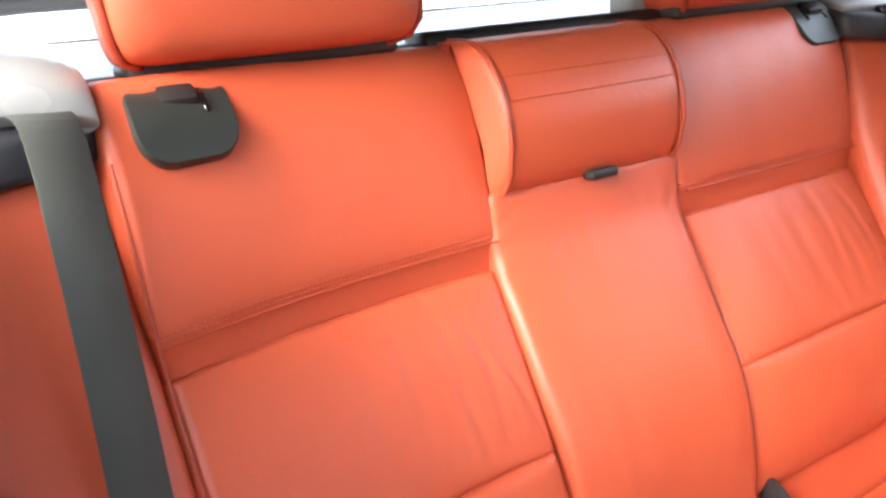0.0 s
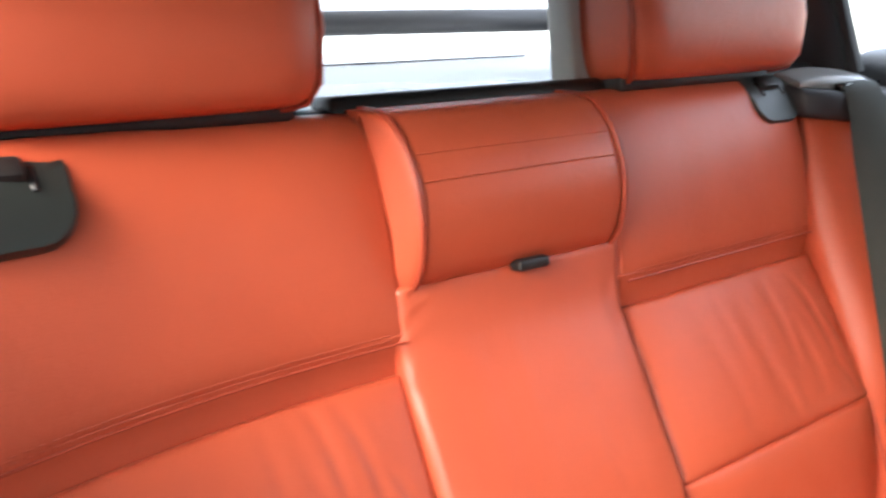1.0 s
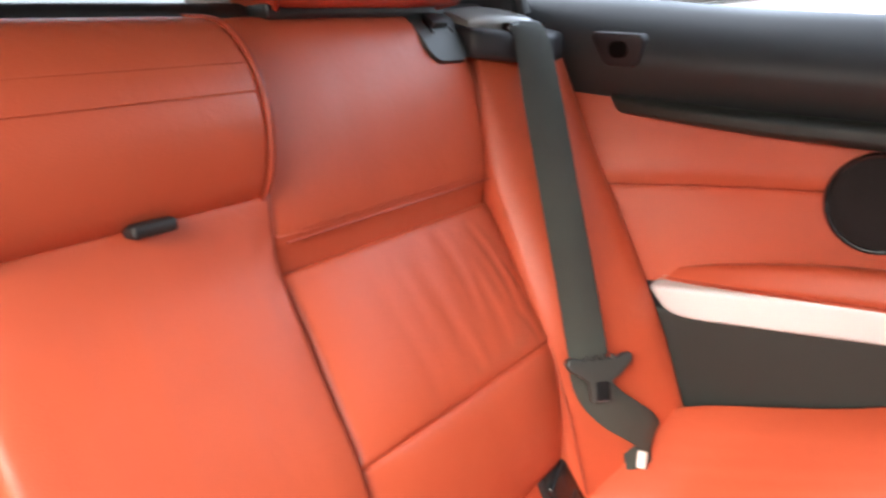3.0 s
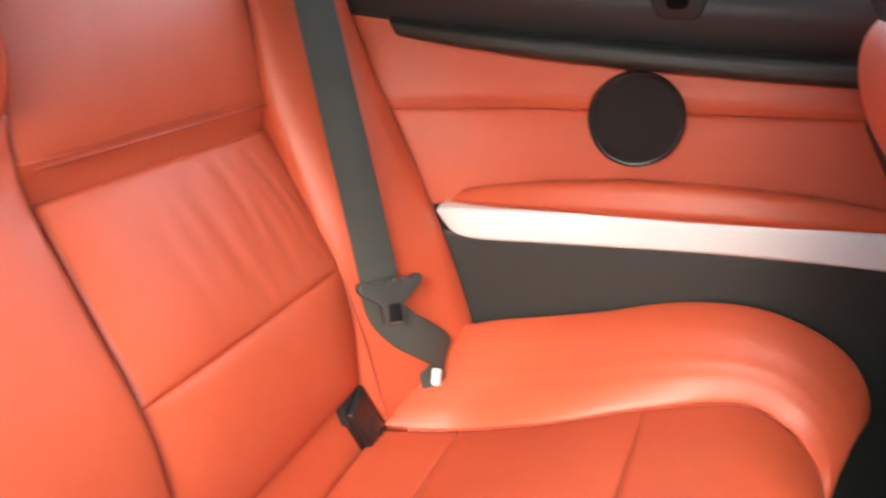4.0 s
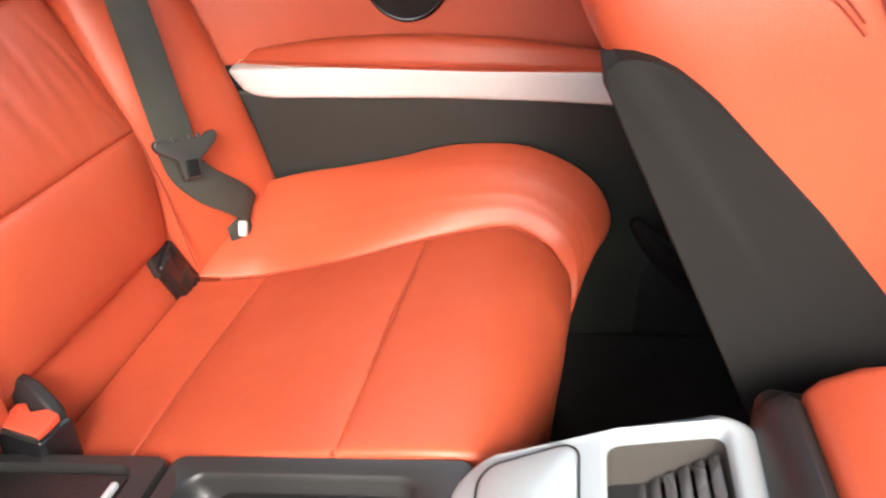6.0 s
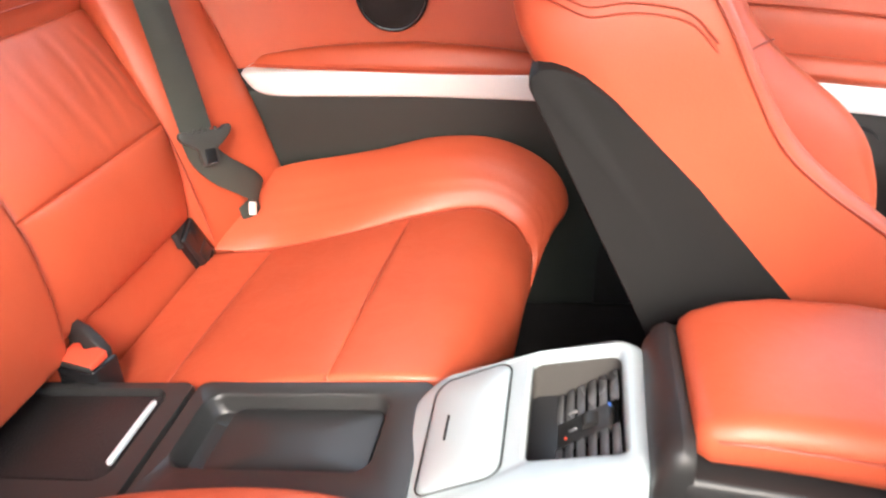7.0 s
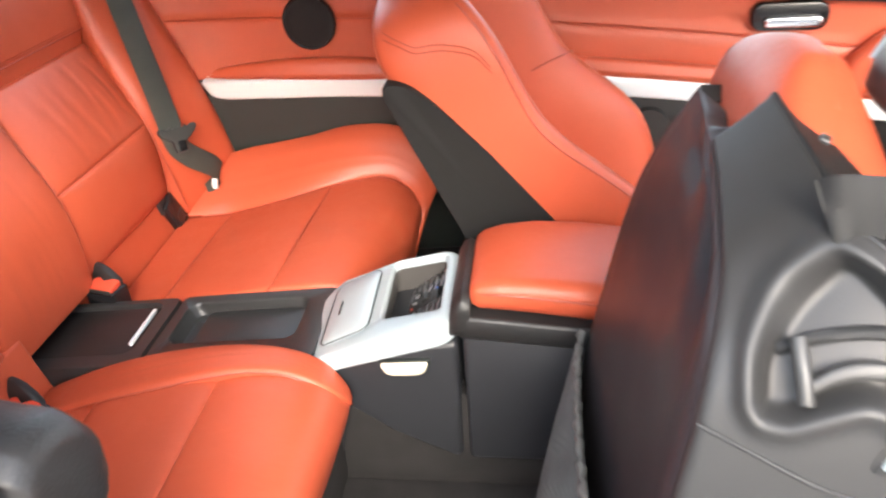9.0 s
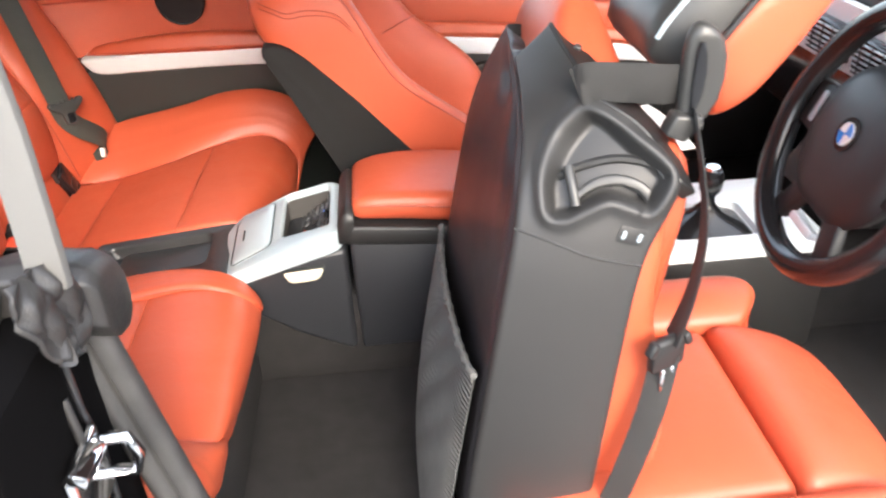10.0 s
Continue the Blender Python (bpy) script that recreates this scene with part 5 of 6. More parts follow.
# outboard cover, wrapped over the shoulder, with the release lever in its hollow
REAR = [(-.195, -.21, .02), (-.206, -.05, -.008), (-.208, .12, -.014), (-.204, .28, -.014), (-.190, .37, -.012), (-.165, .425, -.010), (-.125, .455, -.004), (-.085, .473, .0), (-.02, .49, .006), (.033, .498, .010)]
FRONT = [(-.222, -.21, .155), (-.228, -.05, .150), (-.229, .12, .140), (-.226, .28, .130), (-.220, .37, .130), (-.203, .458, .150), (-.167, .500, .108), (-.135, .518, .066), (-.05, .535, .052), (.035, .545, .048)]
def cover_sheet(u, v):
    u, v = min(1, max(0, u)), min(1, max(0, v))
    a = curve3(REAR, v).lerp(curve3(FRONT, v), u)
    # the sheet bellies out at the rear corner
    a.x -= 0.010 * math.sin(math.pi * u) * (1 - v) ** 0.3
    return TD(*a)
INNER = [(0.195, -0.21, 0.020), (0.200, -0.05, -0.008), (0.200, 0.12, -0.014), (0.194, 0.28, -0.012), (0.184, 0.36, -0.010), (0.172, 0.41, -0.006), (0.163, 0.45, 0.002), (0.158, 0.475, 0.010), (0.154, 0.494, 0.016), (0.150, 0.508, 0.021)]
def shell_sheet(u, v):
    a = curve3(REAR, v).lerp(curve3(INNER, v), u)
    a.z += 0.016 * math.exp(-((u - 0.20 - 0.10 * (v - 0.6)) / 0.07) ** 2 - ((v - 0.62) / 0.17) ** 2) + 0.008 * math.exp(-((u - 0.52) / 0.10) ** 2 - ((v - 0.74) / 0.12) ** 2)
    a.z += 0.010 * math.sin(math.pi * u) ** 2 * math.sin(math.pi * min(1, v * 1.2)) + 0.003 * noise.noise(Vector((u * 4, v * 7, 2.0))) * math.sin(math.pi * min(1, max(0, u))) * math.sin(math.pi * min(1, max(0, v)))
    return TD(*a)
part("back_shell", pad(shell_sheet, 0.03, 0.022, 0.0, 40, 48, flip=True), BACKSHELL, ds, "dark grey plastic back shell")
part("inner_side", pad(lambda u, v: TD(*curve3(INNER, v).lerp(curve3([(0.200, -0.21, 0.18), (0.202, -0.05, 0.18), (0.202, 0.12, 0.14), (0.196, 0.28, 0.10), (0.185, 0.36, 0.08), (0.173, 0.41, 0.06), (0.164, 0.45, 0.05), (0.158, 0.478, 0.046), (0.154, 0.497, 0.046), (0.149, 0.511, 0.046)], v), u)), 0.02, 0.006, 0.0, 8, 20, flip=True), BLACK, ds)
# the lever's hollow, with its moulded rim, in (up, forward) along the back
RIM = [(.408, .018), (.436, .015), (.464, .026), (.488, .042), (.503, .057), (.500, .078), (.486, .105), (.472, .130), (.460, .140), (.439, .134), (.423, .123), (.425, .103), (.428, .080), (.415, .058), (.404, .042), (.401, .026)]
rim_line = [curve3([(*p, 0) for p in RIM + RIM[:1]], k / 64) for k in range(64)]
RIM_XY = [(p.x, p.y) for p in rim_line]
def from_rim(a, b):
    """Distance from the rim's line, positive within it."""
    d, inside = 9.0, False
    for (x0, y0), (x1, y1) in zip(RIM_XY, RIM_XY[1:] + RIM_XY[:1]):
        dx, dy = x1 - x0, y1 - y0
        t = max(0, min(1, ((a - x0) * dx + (b - y0) * dy) / (dx * dx + dy * dy + 1e-12)))
        d = min(d, math.hypot(a - x0 - t * dx, b - y0 - t * dy))
        if (y0 > b) != (y1 > b) and a < x0 + (b - y0) / (dy + 1e-12) * dx:
            inside = not inside
    return d if inside else -d
UP, FWD = TD(0, 1, 0) - TD(0, 0, 0), TD(0, 0, 1) - TD(0, 0, 0)
def hollow(u, v):
    if v < 0.40 or v > 0.86:
        return 0.0
    q = cover_sheet(u, v) - TD(0, 0, 0)
    d = from_rim(q.dot(UP), q.dot(FWD))
    k = min(1, max(0, (d - 0.001) / 0.011))
    return 0.0075 * math.exp(-((d + 0.001) / 0.0065) ** 2) - 0.017 * k * k * (3 - 2 * k)
cov = part("side_cover", pad(cover_sheet, 0.012, 0.010, 0.0, 68, 150, bump=hollow), COVER, ds, "dark grey plastic side cover", 80)
def on_cover(u, v, h):
    e = 1e-3
    n = (cover_sheet(u + e, v) - cover_sheet(u - e, v)).cross(cover_sheet(u, v + e) - cover_sheet(u, v - e)).normalized()
    return cover_sheet(u, v) + n * h
def smooth_line(pts, n=22):
    return [curve3([(*p, 0) for p in pts], k / n) for k in range(n + 1)]
arc = smooth_line([(0.36, 0.535), (0.44, 0.556), (0.53, 0.566), (0.63, 0.566), (0.73, 0.555), (0.81, 0.537)])
lever = part("release_lever", loft([[on_cover(p.x, p.y + a, -0.009 + b) for a, b in rrect(0.024, 0.014, 0.006, 4)] for p in arc]), GREYL, cov, "curved release lever")
part("lever_end", tube([on_cover(p.x, p.y, -0.004) for p in smooth_line([(0.375, 0.520), (0.345, 0.545), (0.325, 0.575), (0.325, 0.600)], 12)], 0.0055, 10), GREYL, lever)
part("lever_slot", tube([on_cover(p.x, p.y, -0.0165) for p in smooth_line([(0.24, 0.585), (0.38, 0.605), (0.55, 0.615), (0.72, 0.612), (0.90, 0.590)])], 0.005, 8), RUBBER, cov)
part("cover_joint", tube([on_cover(p.x, p.y, 0.0004) for p in smooth_line([(0.02, 0.468), (0.21, 0.461), (0.40, 0.453), (0.58, 0.446), (0.97, 0.440)])], 0.0016, 6), RUBBER, cov)
sw = part("switch_plate", slab(rrect(0.20, 0.022, 0.010), lambda p, q, d: on_cover(0.80 + p, 0.480 + q - p * 0.03, d), -0.003, 0.0015, 0.0012), BLACK, cov)
for d in (-0.058, 0.058):
    part("switch", slab(rrect(0.022, 0.010, 0.002), lambda p, q, e: on_cover(0.80 + d + p, 0.480 + q - d * 0.03, e), 0.001, 0.0035, 0.001), SILVER, sw, "pale marked switch")
# shoulder ledge between the cover and the leather, with a small clip
part("shoulder_ledge", pad(lambda u, v: TD(*curve3(FRONT[5:], v).lerp(curve3([(-.19, .44, .175), (-.150, .480, .150), (-.118, .505, .120), (-.05, .528, .085), (.033, .538, .070)], v), u)), 0.012, 0.003, 0.0, 8, 18), BLACK, ds)
part("ledge_clip", block((0.012, 0.008, 0.004), 0.0015, 2, Matrix.Translation(TD(-0.062, 0.5445, 0.058)) @ pose(0, 0, 0, 25, 0, -20)), GREYL, ds)
# leather bolster that rolls past the cover's front edge
roll = []
for u, front, w, d in ((0.16, 0.160, 0.030, 0.030), (0.20, 0.176, 0.050, 0.045), (0.28, 0.181, 0.060, 0.055), (0.36, 0.180, 0.062, 0.055), (0.41, 0.179, 0.056, 0.045), (0.445, 0.174, 0.050, 0.038), (0.468, 0.165, 0.040, 0.030), (0.480, 0.156, 0.024, 0.018)):
    roll.append([TD(-0.148 + a - 0.010 * (b > 0.012), u, front - d / 2 + b) for a, b in rrect(w, d, min(w, d) * 0.45, 6)])
part("bolster_roll", loft(roll), RED, ds, "", 80)
# stowage net bulging from the back
def net(u, v):
    x = -0.196 + 0.404 * u
    top = 0.190 - 0.030 * u - 0.012 * math.sin(math.pi * u)
    belly = (4 * u * (1 - u)) ** 0.55
    return TD(x, -0.205 + (top + 0.205) * v, -0.020 - 0.006 * (1 - u) - (0.004 + 0.019 * math.sin(math.pi * (0.12 + 0.72 * (1 - v)))) * belly)
nt_ob = part("map_net", pad(net, 0.003, 0.002, 0, 20, 20, flip=True), NET, ds, "grey elastic map net")
part("net_hem", tube([net(k / 60, 1.0) + FWD * 0.0015 * math.sin(k * 2.1) for k in range(61)], [0.0042 + 0.0012 * math.sin(k * 1.3) for k in range(61)]), MESH, nt_ob, "frayed elastic hem")
for k in range(54):
    part("net_rib", tube([net(q / 26, min(0.985, max(0.01, (k + 0.5) / 54 + 0.006 * math.sin(q * 1.25 + 0.5 * k)))) - FWD * 0.0012 for q in range(27)], 0.0016, 4), MESH, nt_ob)

# front seat belt, fed through the shoulder guide
fb = thing("front_seat_belt", "dark grey seat belt slung through the seat's shoulder guide", "seat belt", (-0.55, -1.15, 0.3))
part("shoulder_webbing", ribbon([TD(-0.128, 0.520, 0.045), TD(-0.138, 0.531, 0.056), TD(-0.142, 0.535, 0.098), TD(-0.146, 0.538, 0.135), TD(-0.140, 0.540, 0.150)], [TD(0, 1, 0.05) - TD(0, 0, 0)] * 5, 0.042, 0.002, 24), BELT, fb)
part("hanging_webbing", ribbon([TD(-0.160, 0.520, 0.160), TD(-0.185, 0.46, 0.178), TD(-0.200, 0.40, 0.192), TD(-0.212, 0.33, 0.194), TD(-0.218, 0.270, 0.186)], [Vector((1, -0.22, 0.0))] * 4 + [Vector((1, -0.1, 0))], 0.040, 0.002, 24), BELT, fb)
part("lap_webbing", ribbon([TD(-0.218, 0.262, 0.184), TD(-0.238, 0.17, 0.178), TD(-0.246, 0.03, 0.163), TD(-0.245, -0.14, 0.135)], [Vector((-0.35, -0.9, 0.15))] * 4, 0.032, 0.002, 24), BELT, fb)
mt = Matrix.Translation(TD(-0.226, 0.258, 0.180)) @ pose(0, 0, 0, 0, 0, 22)
tn = part("tongue", block((0.014, 0.046, 0.042), 0.005, 2, mt), BLACK, fb, "black tongue with steel blade")
for k in (-0.007, 0.007):
    part("blade", block((0.004, 0.005, 0.034), 0.001, 1, mt @ Matrix.Translation((-0.006, k, -0.036))), CHROME, tn)
for k in (-1, 1):
    part("ear", block((0.012, 0.010, 0.018), 0.003, 2, mt @ Matrix.Translation((-0.003, k * 0.024, 0.014)) @ pose(0, 0, 0, k * 25, 0, 0)), BLACK, tn)
# guide arm beside the headrest
arm_pts = [(0.500, 0.158, 0.012), (0.512, 0.164, 0.017), (0.530, 0.166, 0.021), (0.552, 0.164, 0.023), (0.574, 0.160, 0.023), (0.590, 0.156, 0.019), (0.600, 0.152, 0.012), (0.604, 0.150, 0.004)]
ga = part("belt_guide", loft([[TD(-0.150 + a, u, f + b) for a, b in rrect(0.022 if w > 0.01 else 0.010, 2 * w, min(w, 0.011) * 0.95, 5)] for u, f, w in arm_pts]), GREYL, fb, "glossy black belt guide arm", 80)
part("guide_face", loft([[TD(-0.163 + a, u, f - 0.006 + b) for a, b in rrect(0.006, w, 0.0028, 4)] for u, f, w in ((0.520, 0.164, 0.006), (0.535, 0.163, 0.012), (0.556, 0.161, 0.014), (0.576, 0.157, 0.011), (0.588, 0.154, 0.005))]), GLOSS, ga, "glossy black inner face", 80)
part("guide_foot", slab([(-0.018, -0.010), (0.004, -0.016), (0.020, 0.002), (0.016, 0.014), (-0.012, 0.012)], lambda p, q, d: TD(-0.160 + d, 0.502 + q, 0.152 + p), -0.012, 0.012, 0.003, 2), GREYL, ga)

# ---- passenger's door ----
def door_x(y):
    return 0.626 + 0.055 * min(1, max(0, (-0.6 - y) / 0.7))


dr = thing("passenger_door", "closed door with red leather panel, pale trim bar and chrome handle", "car door", (0.7, -1.2, 0.2))
ys = [-0.742 - 1.2 * k / 8 for k in range(9)]
def strip(za, zb, off_a=0.0, off_b=0.0):
    return between([(door_x(y) + off_a, y, za(y)) for y in ys], [(door_x(y) + off_b, y, zb(y)) for y in ys])
bar_z = lambda y: 0.656 - 0.012 * max(0, (-0.6 - y)) - 0.11 * max(0, (-0.80 - y)) ** 1.2
part("upper_crease", tube([(door_x(y) + 0.013, y, bar_z(y) + 0.098) for y in ys], 0.002, 6), PIPE, dr)
part("window_rail", pad(strip(lambda y: 0.940 + 0.06 * (y + 0.6), lambda y: 0.842 + 0.06 * (y + 0.6), -0.012, 0.012), 0.05, 0.014, 0.005, 8, 20, flip=False), TRIM, dr, "blue-black window rail")
part("lower_lip", pad(strip(lambda y: 0.846 + 0.06 * (y + 0.6), lambda y: 0.815 + 0.06 * (y + 0.6), 0.0, 0.0), 0.02, 0.009, 0.008, 6, 20), GREY, dr)
part("upper_leather", pad(strip(lambda y: 0.835 + 0.06 * (y + 0.6), lambda y: bar_z(y) + 0.098, 0.022, 0.018), 0.03, 0.004, -0.004, 10, 20), RED, dr)
part("lower_leather", pad(strip(lambda y: bar_z(y) + 0.1, lambda y: bar_z(y), 0.018, 0.014), 0.03, 0.004, 0.008, 10, 20), RED, dr)
part("arm_pad", pad(strip(lambda y: bar_z(y) + 0.038, lambda y: bar_z(y) + 0.001, -0.006, -0.020), 0.05, 0.010, 0.008, 8, 24), RED, dr, "plump red leather arm pad")
part("trim_bar", pad(strip(lambda y: bar_z(y), lambda y: bar_z(y) - 0.044, -0.018, -0.014), 0.04, 0.006, 0.001, 6, 24), BRIGHT, dr, "pale brushed trim bar")
part("lower_panel", pad(strip(lambda y: bar_z(y) - 0.040, lambda y: 0.20, 0.004, 0.030), 0.04, 0.008, 0.004, 14, 20), BLACK, dr, "black lower panel")
pocket = part("door_pocket", slab([(-1.20, 0.522), (-1.50, 0.515), (-1.62, 0.44), (-1.60, 0.34), (-1.26, 0.34), (-1.215, 0.42)], lambda p, q, d: Vector((door_x(p) + d, p, q)), -0.035, 0.02, 0.012, 3), BLACK, dr, "black door pocket")
part("pocket_mouth", slab([(-1.225, 0.512), (-1.48, 0.505), (-1.50, 0.470), (-1.235, 0.478)], lambda p, q, d: Vector((door_x(p) + d, p, q)), -0.0375, -0.02, 0.002), RUBBER, pocket)
part("cup_recess", tube([(0.655, -1.125, 0.51), (0.675, -1.125, 0.51)], [0.042, 0.045], 24), RUBBER, dr)
hz = slab(rrect(0.150, 0.056, 0.022), lambda p, q, d: Vector((door_x(-1.39) + 0.012 + d, -1.39 + p, 0.735 + q)), -0.012, 0.02, 0.004)
hb = part("handle_bezel", hz, GLOSS, dr, "black handle recess")
part("handle", slab(rrect(0.112, 0.022, 0.010), lambda p, q, d: Vector((door_x(-1.39) + 0.012 + d - 0.10 * abs(p) ** 1.2, -1.395 + p, 0.727 + q)), -0.022, -0.008, 0.005, 3), CHROME, hb, "chrome door handle")
gr = []
for y, w, h, z in ((-1.50, 0.02, 0.03, 0.60), (-1.515, 0.05, 0.09, 0.615), (-1.56, 0.06, 0.12, 0.64), (-1.64, 0.062, 0.14, 0.68), (-1.72, 0.05, 0.12, 0.71), (-1.75, 0.02, 0.05, 0.72)):
    gr.append([Vector((0.66 + a, y, z + b)) for a, b in rrect(w, h, min(w, h) * 0.45, 5)])
part("grab_handle", loft(gr), RED, dr, "red leather grab handle")

# ---- dashboard, gear console and steering wheel ----
dash = thing("dashboard", "black dashboard with a pale trim strip and air vents", "dashboard", (0, -1.9, 0.2))
part("upper_pad", slab([(-1.812, 0.78), (-1.822, 0.82), (-1.90, 0.87), (-2.09, 0.88), (-2.09, 0.70), (-1.86, 0.66)], lambda p, q, d: Vector((d, p, q)), -0.72, 0.72, 0.02, 3), BLACK, dash)
part("lower_body", slab([(-1.83, 0.68), (-1.80, 0.60), (-1.84, 0.46), (-1.95, 0.40), (-2.09, 0.40), (-2.09, 0.68)], lambda p, q, d: Vector((d, p, q)), -0.72, 0.72, 0.02, 3), GLOSS, dash)
part("trim_strip", slab([(-1.792, 0.772), (-1.800, 0.637), (-1.815, 0.633), (-1.815, 0.772)], lambda p, q, d: Vector((d, p, q)), -0.71, 0.71, 0.004, 2), BRIGHT, dash, "pale brushed trim strip")
for x in (0.245, 0.070):
    v = part("vent", block((0.135, 0.03, 0.075), 0.008, 2, Matrix.Translation((x, -1.788, 0.695))), GLOSS, dash, "black air vent")
    for k in range(6):
        part("vane", block((0.118, 0.004, 0.004), 0.001, 1, Matrix.Translation((x, -1.771, 0.669 + 0.0105 * k))), SILVER, v)
    for k in (-1, 0, 1):
        part("upright", block((0.004, 0.004, 0.06), 0.001, 1, Matrix.Translation((x + 0.035 * k, -1.7695, 0.695))), BLACK, v)
stack = part("center_panel", slab([(-1.79, 0.67), (-1.72, 0.55), (-1.66, 0.46), (-1.90, 0.44), (-1.90, 0.67)], lambda p, q, d: Vector((d, p, q)), -0.13, 0.13, 0.012, 2), BLACK, dash)
for k in range(3):
    part("dial", tube([(0.08 - 0.08 * k, -1.745, 0.60), (0.08 - 0.08 * k, -1.722, 0.606)], [0.020, 0.017], 20), CHROME if k == 0 else GLOSS, stack)
part("hub", block((0.022, 0.012, 0.012), 0.003, 2, Matrix.Translation((0.02, -1.74, 0.635))), CHROME, stack)

gc = thing("gear_console", "pale trimmed gear console with a black leather gaiter", "center console", (0, -1.5, 0.2))
part("console_body", slab([(-1.301, 0.22), (-1.301, 0.452), (-1.66, 0.452), (-1.66, 0.22)], lambda p, q, d: Vector((d, p, q)), -0.125, 0.125, 0.012, 2), BLACK, gc)
part("trim_plate", loft(ring_loops(((0.0, -1.475, 0.268, 0.36, 0.03, 0.455), (0.0, -1.475, 0.268, 0.36, 0.03, 0.468), (0, -1.475, 0.258, 0.35, 0.028, 0.473), (-0.02, -1.455, 0.13, 0.17, 0.02, 0.473), (-0.02, -1.455, 0.12, 0.16, 0.02, 0.462)))), BRIGHT, gc, "pale brushed trim plate")
part("gaiter", loft(ring_loops(((-0.02, -1.455, 0.115, 0.155, 0.02, 0.463), (-0.02, -1.455, 0.095, 0.130, 0.03, 0.474), (-0.02, -1.455, 0.050, 0.062, 0.022, 0.490), (-0.02, -1.455, 0.024, 0.026, 0.011, 0.512), (-0.02, -1.455, 0.016, 0.016, 0.007, 0.54)))), GLOSS, gc, "black leather gaiter")
part("gear_knob", loft(ring_loops(((-0.02, -1.455, 0.022, 0.022, 0.01, 0.525), (-0.02, -1.455, 0.036, 0.040, 0.016, 0.54), (-0.02, -1.455, 0.042, 0.046, 0.020, 0.562), (-0.02, -1.455, 0.032, 0.036, 0.015, 0.578), (-0.02, -1.455, 0.01, 0.012, 0.005, 0.582)))), GLOSS, gc)
part("knob_cap", tube([(-0.02, -1.455, 0.580), (-0.02, -1.455, 0.586)], [0.014, 0.012], 16), CHROME, gc)

gc.location.z -= 0.03
wh = thing("steering_wheel", "black leather steering wheel with spokes and a round badge", "steering wheel", (-0.37, -1.55, 0.70))
WM = pose(-0.353, -1.486, 0.750, 0, 0, 0) @ pose(0, 0, 0, 0, 0, -7) @ pose(0, 0, 0, -68, 0, 0) @ pose(0, 0, 0, 0, 0, 180)
ang = [2 * math.pi * k / 48 for k in range(48)]
part("rim", tube([WM @ Vector((0.184 * math.cos(a), 0.183 * math.sin(a), 0)) for a in ang], 0.0195, 12, True), GLOSS, wh, "black leather rim")
hub = [[WM @ Vector((p, q - 0.004, z)) for p, q in rrect(w, h, r, 8)] for w, h, r, z in ((0.14, 0.13, 0.06, -0.050), (0.215, 0.195, 0.085, -0.034), (0.238, 0.215, 0.095, -0.012), (0.225, 0.200, 0.090, 0.002), (0.180, 0.155, 0.07, 0.011), (0.11, 0.09, 0.04, 0.0145), (0.05, 0.04, 0.018, 0.016))]
hb2 = part("hub", loft(hub), BLACK, wh)
for a0, wd in ((0, 0.085), (180, 0.085), (-62, 0.045), (-118, 0.045)):
    part("spoke", slab([(0.06, -wd / 2), (0.168, -wd * 0.42), (0.168, wd * 0.42), (0.06, wd / 2)], lambda p, q, d: WM @ pose(0, 0, 0, 0, 0, a0) @ Vector((p, q, d)), -0.022, -0.004, 0.005, 2), BLACK, wh)
    if a0 in (0, 180):
        part("button_strip", slab(rrect(0.012, 0.05, 0.005), lambda p, q, d: WM @ pose(0, 0, 0, 0, 0, a0) @ Vector((0.132 + p, q, d)), -0.010, -0.001, 0.001), SILVER, wh)
part("lower_insert", slab(rrect(0.07, 0.012, 0.005), lambda p, q, d: WM @ Vector((p, q - 0.135, d)), -0.016, -0.002, 0.001), BRIGHT, wh)
badge = part("badge", tube([WM @ Vector((0, 0.005, 0.012)), WM @ Vector((0, 0.005, 0.0185))], [0.024, 0.0235], 28), GLOSS, hb2, "round badge")
part("badge_field", tube([WM @ Vector((0, 0.005, 0.018)), WM @ Vector((0, 0.005, 0.0195))], [0.0165, 0.0163], 28), WHITE, badge)
BLUE = surface("blue_enamel", (0.03, 0.20, 0.60), 0.3, vary=0.05)
for a0 in (0, 180):
    fan = [(0, 0)] + [(0.0155 * math.cos(radians(a0 + 90 * k / 6)), 0.0155 * math.sin(radians(a0 + 90 * k / 6))) for k in range(7)]
    part("badge_quarter", slab(fan, lambda p, q, d: WM @ Vector((p, q + 0.005, d)), 0.0192, 0.0203, 0), BLUE, badge)
part("column", tube([WM @ Vector((0, -0.01, -0.03)), WM @ Vector((0, -0.01, -0.22))], [0.045, 0.055], 16), BLACK, wh)

# ---- driver's door opening ----
jb = thing("door_jamb", "grey rubber-sealed door post with a bright steel latch", "door post", (-0.70, -0.62, 0.2))
SEAL = surface("grey_rubber_seal", (0.045, 0.044, 0.043), 0.55, vary=0.55, big=40, fine=500, bump=0.2)
seal_line = [(-0.662, -0.572, 0.785), (-0.660, -0.580, 0.73), (-0.660, -0.590, 0.67), (-0.660, -0.602, 0.60), (-0.662, -0.615, 0.53), (-0.668, -0.635, 0.43), (-0.69, -0.66, 0.34)]
ridge = [(0.0, -0.024), (-0.008, -0.022), (-0.012, -0.016), (-0.012, -0.006), (-0.008, -0.003), (-0.008, 0.001), (-0.014, 0.006), (-0.015, 0.015), (-0.010, 0.022), (0.0, 0.024), (0.012, 0.02), (0.012, -0.02)]
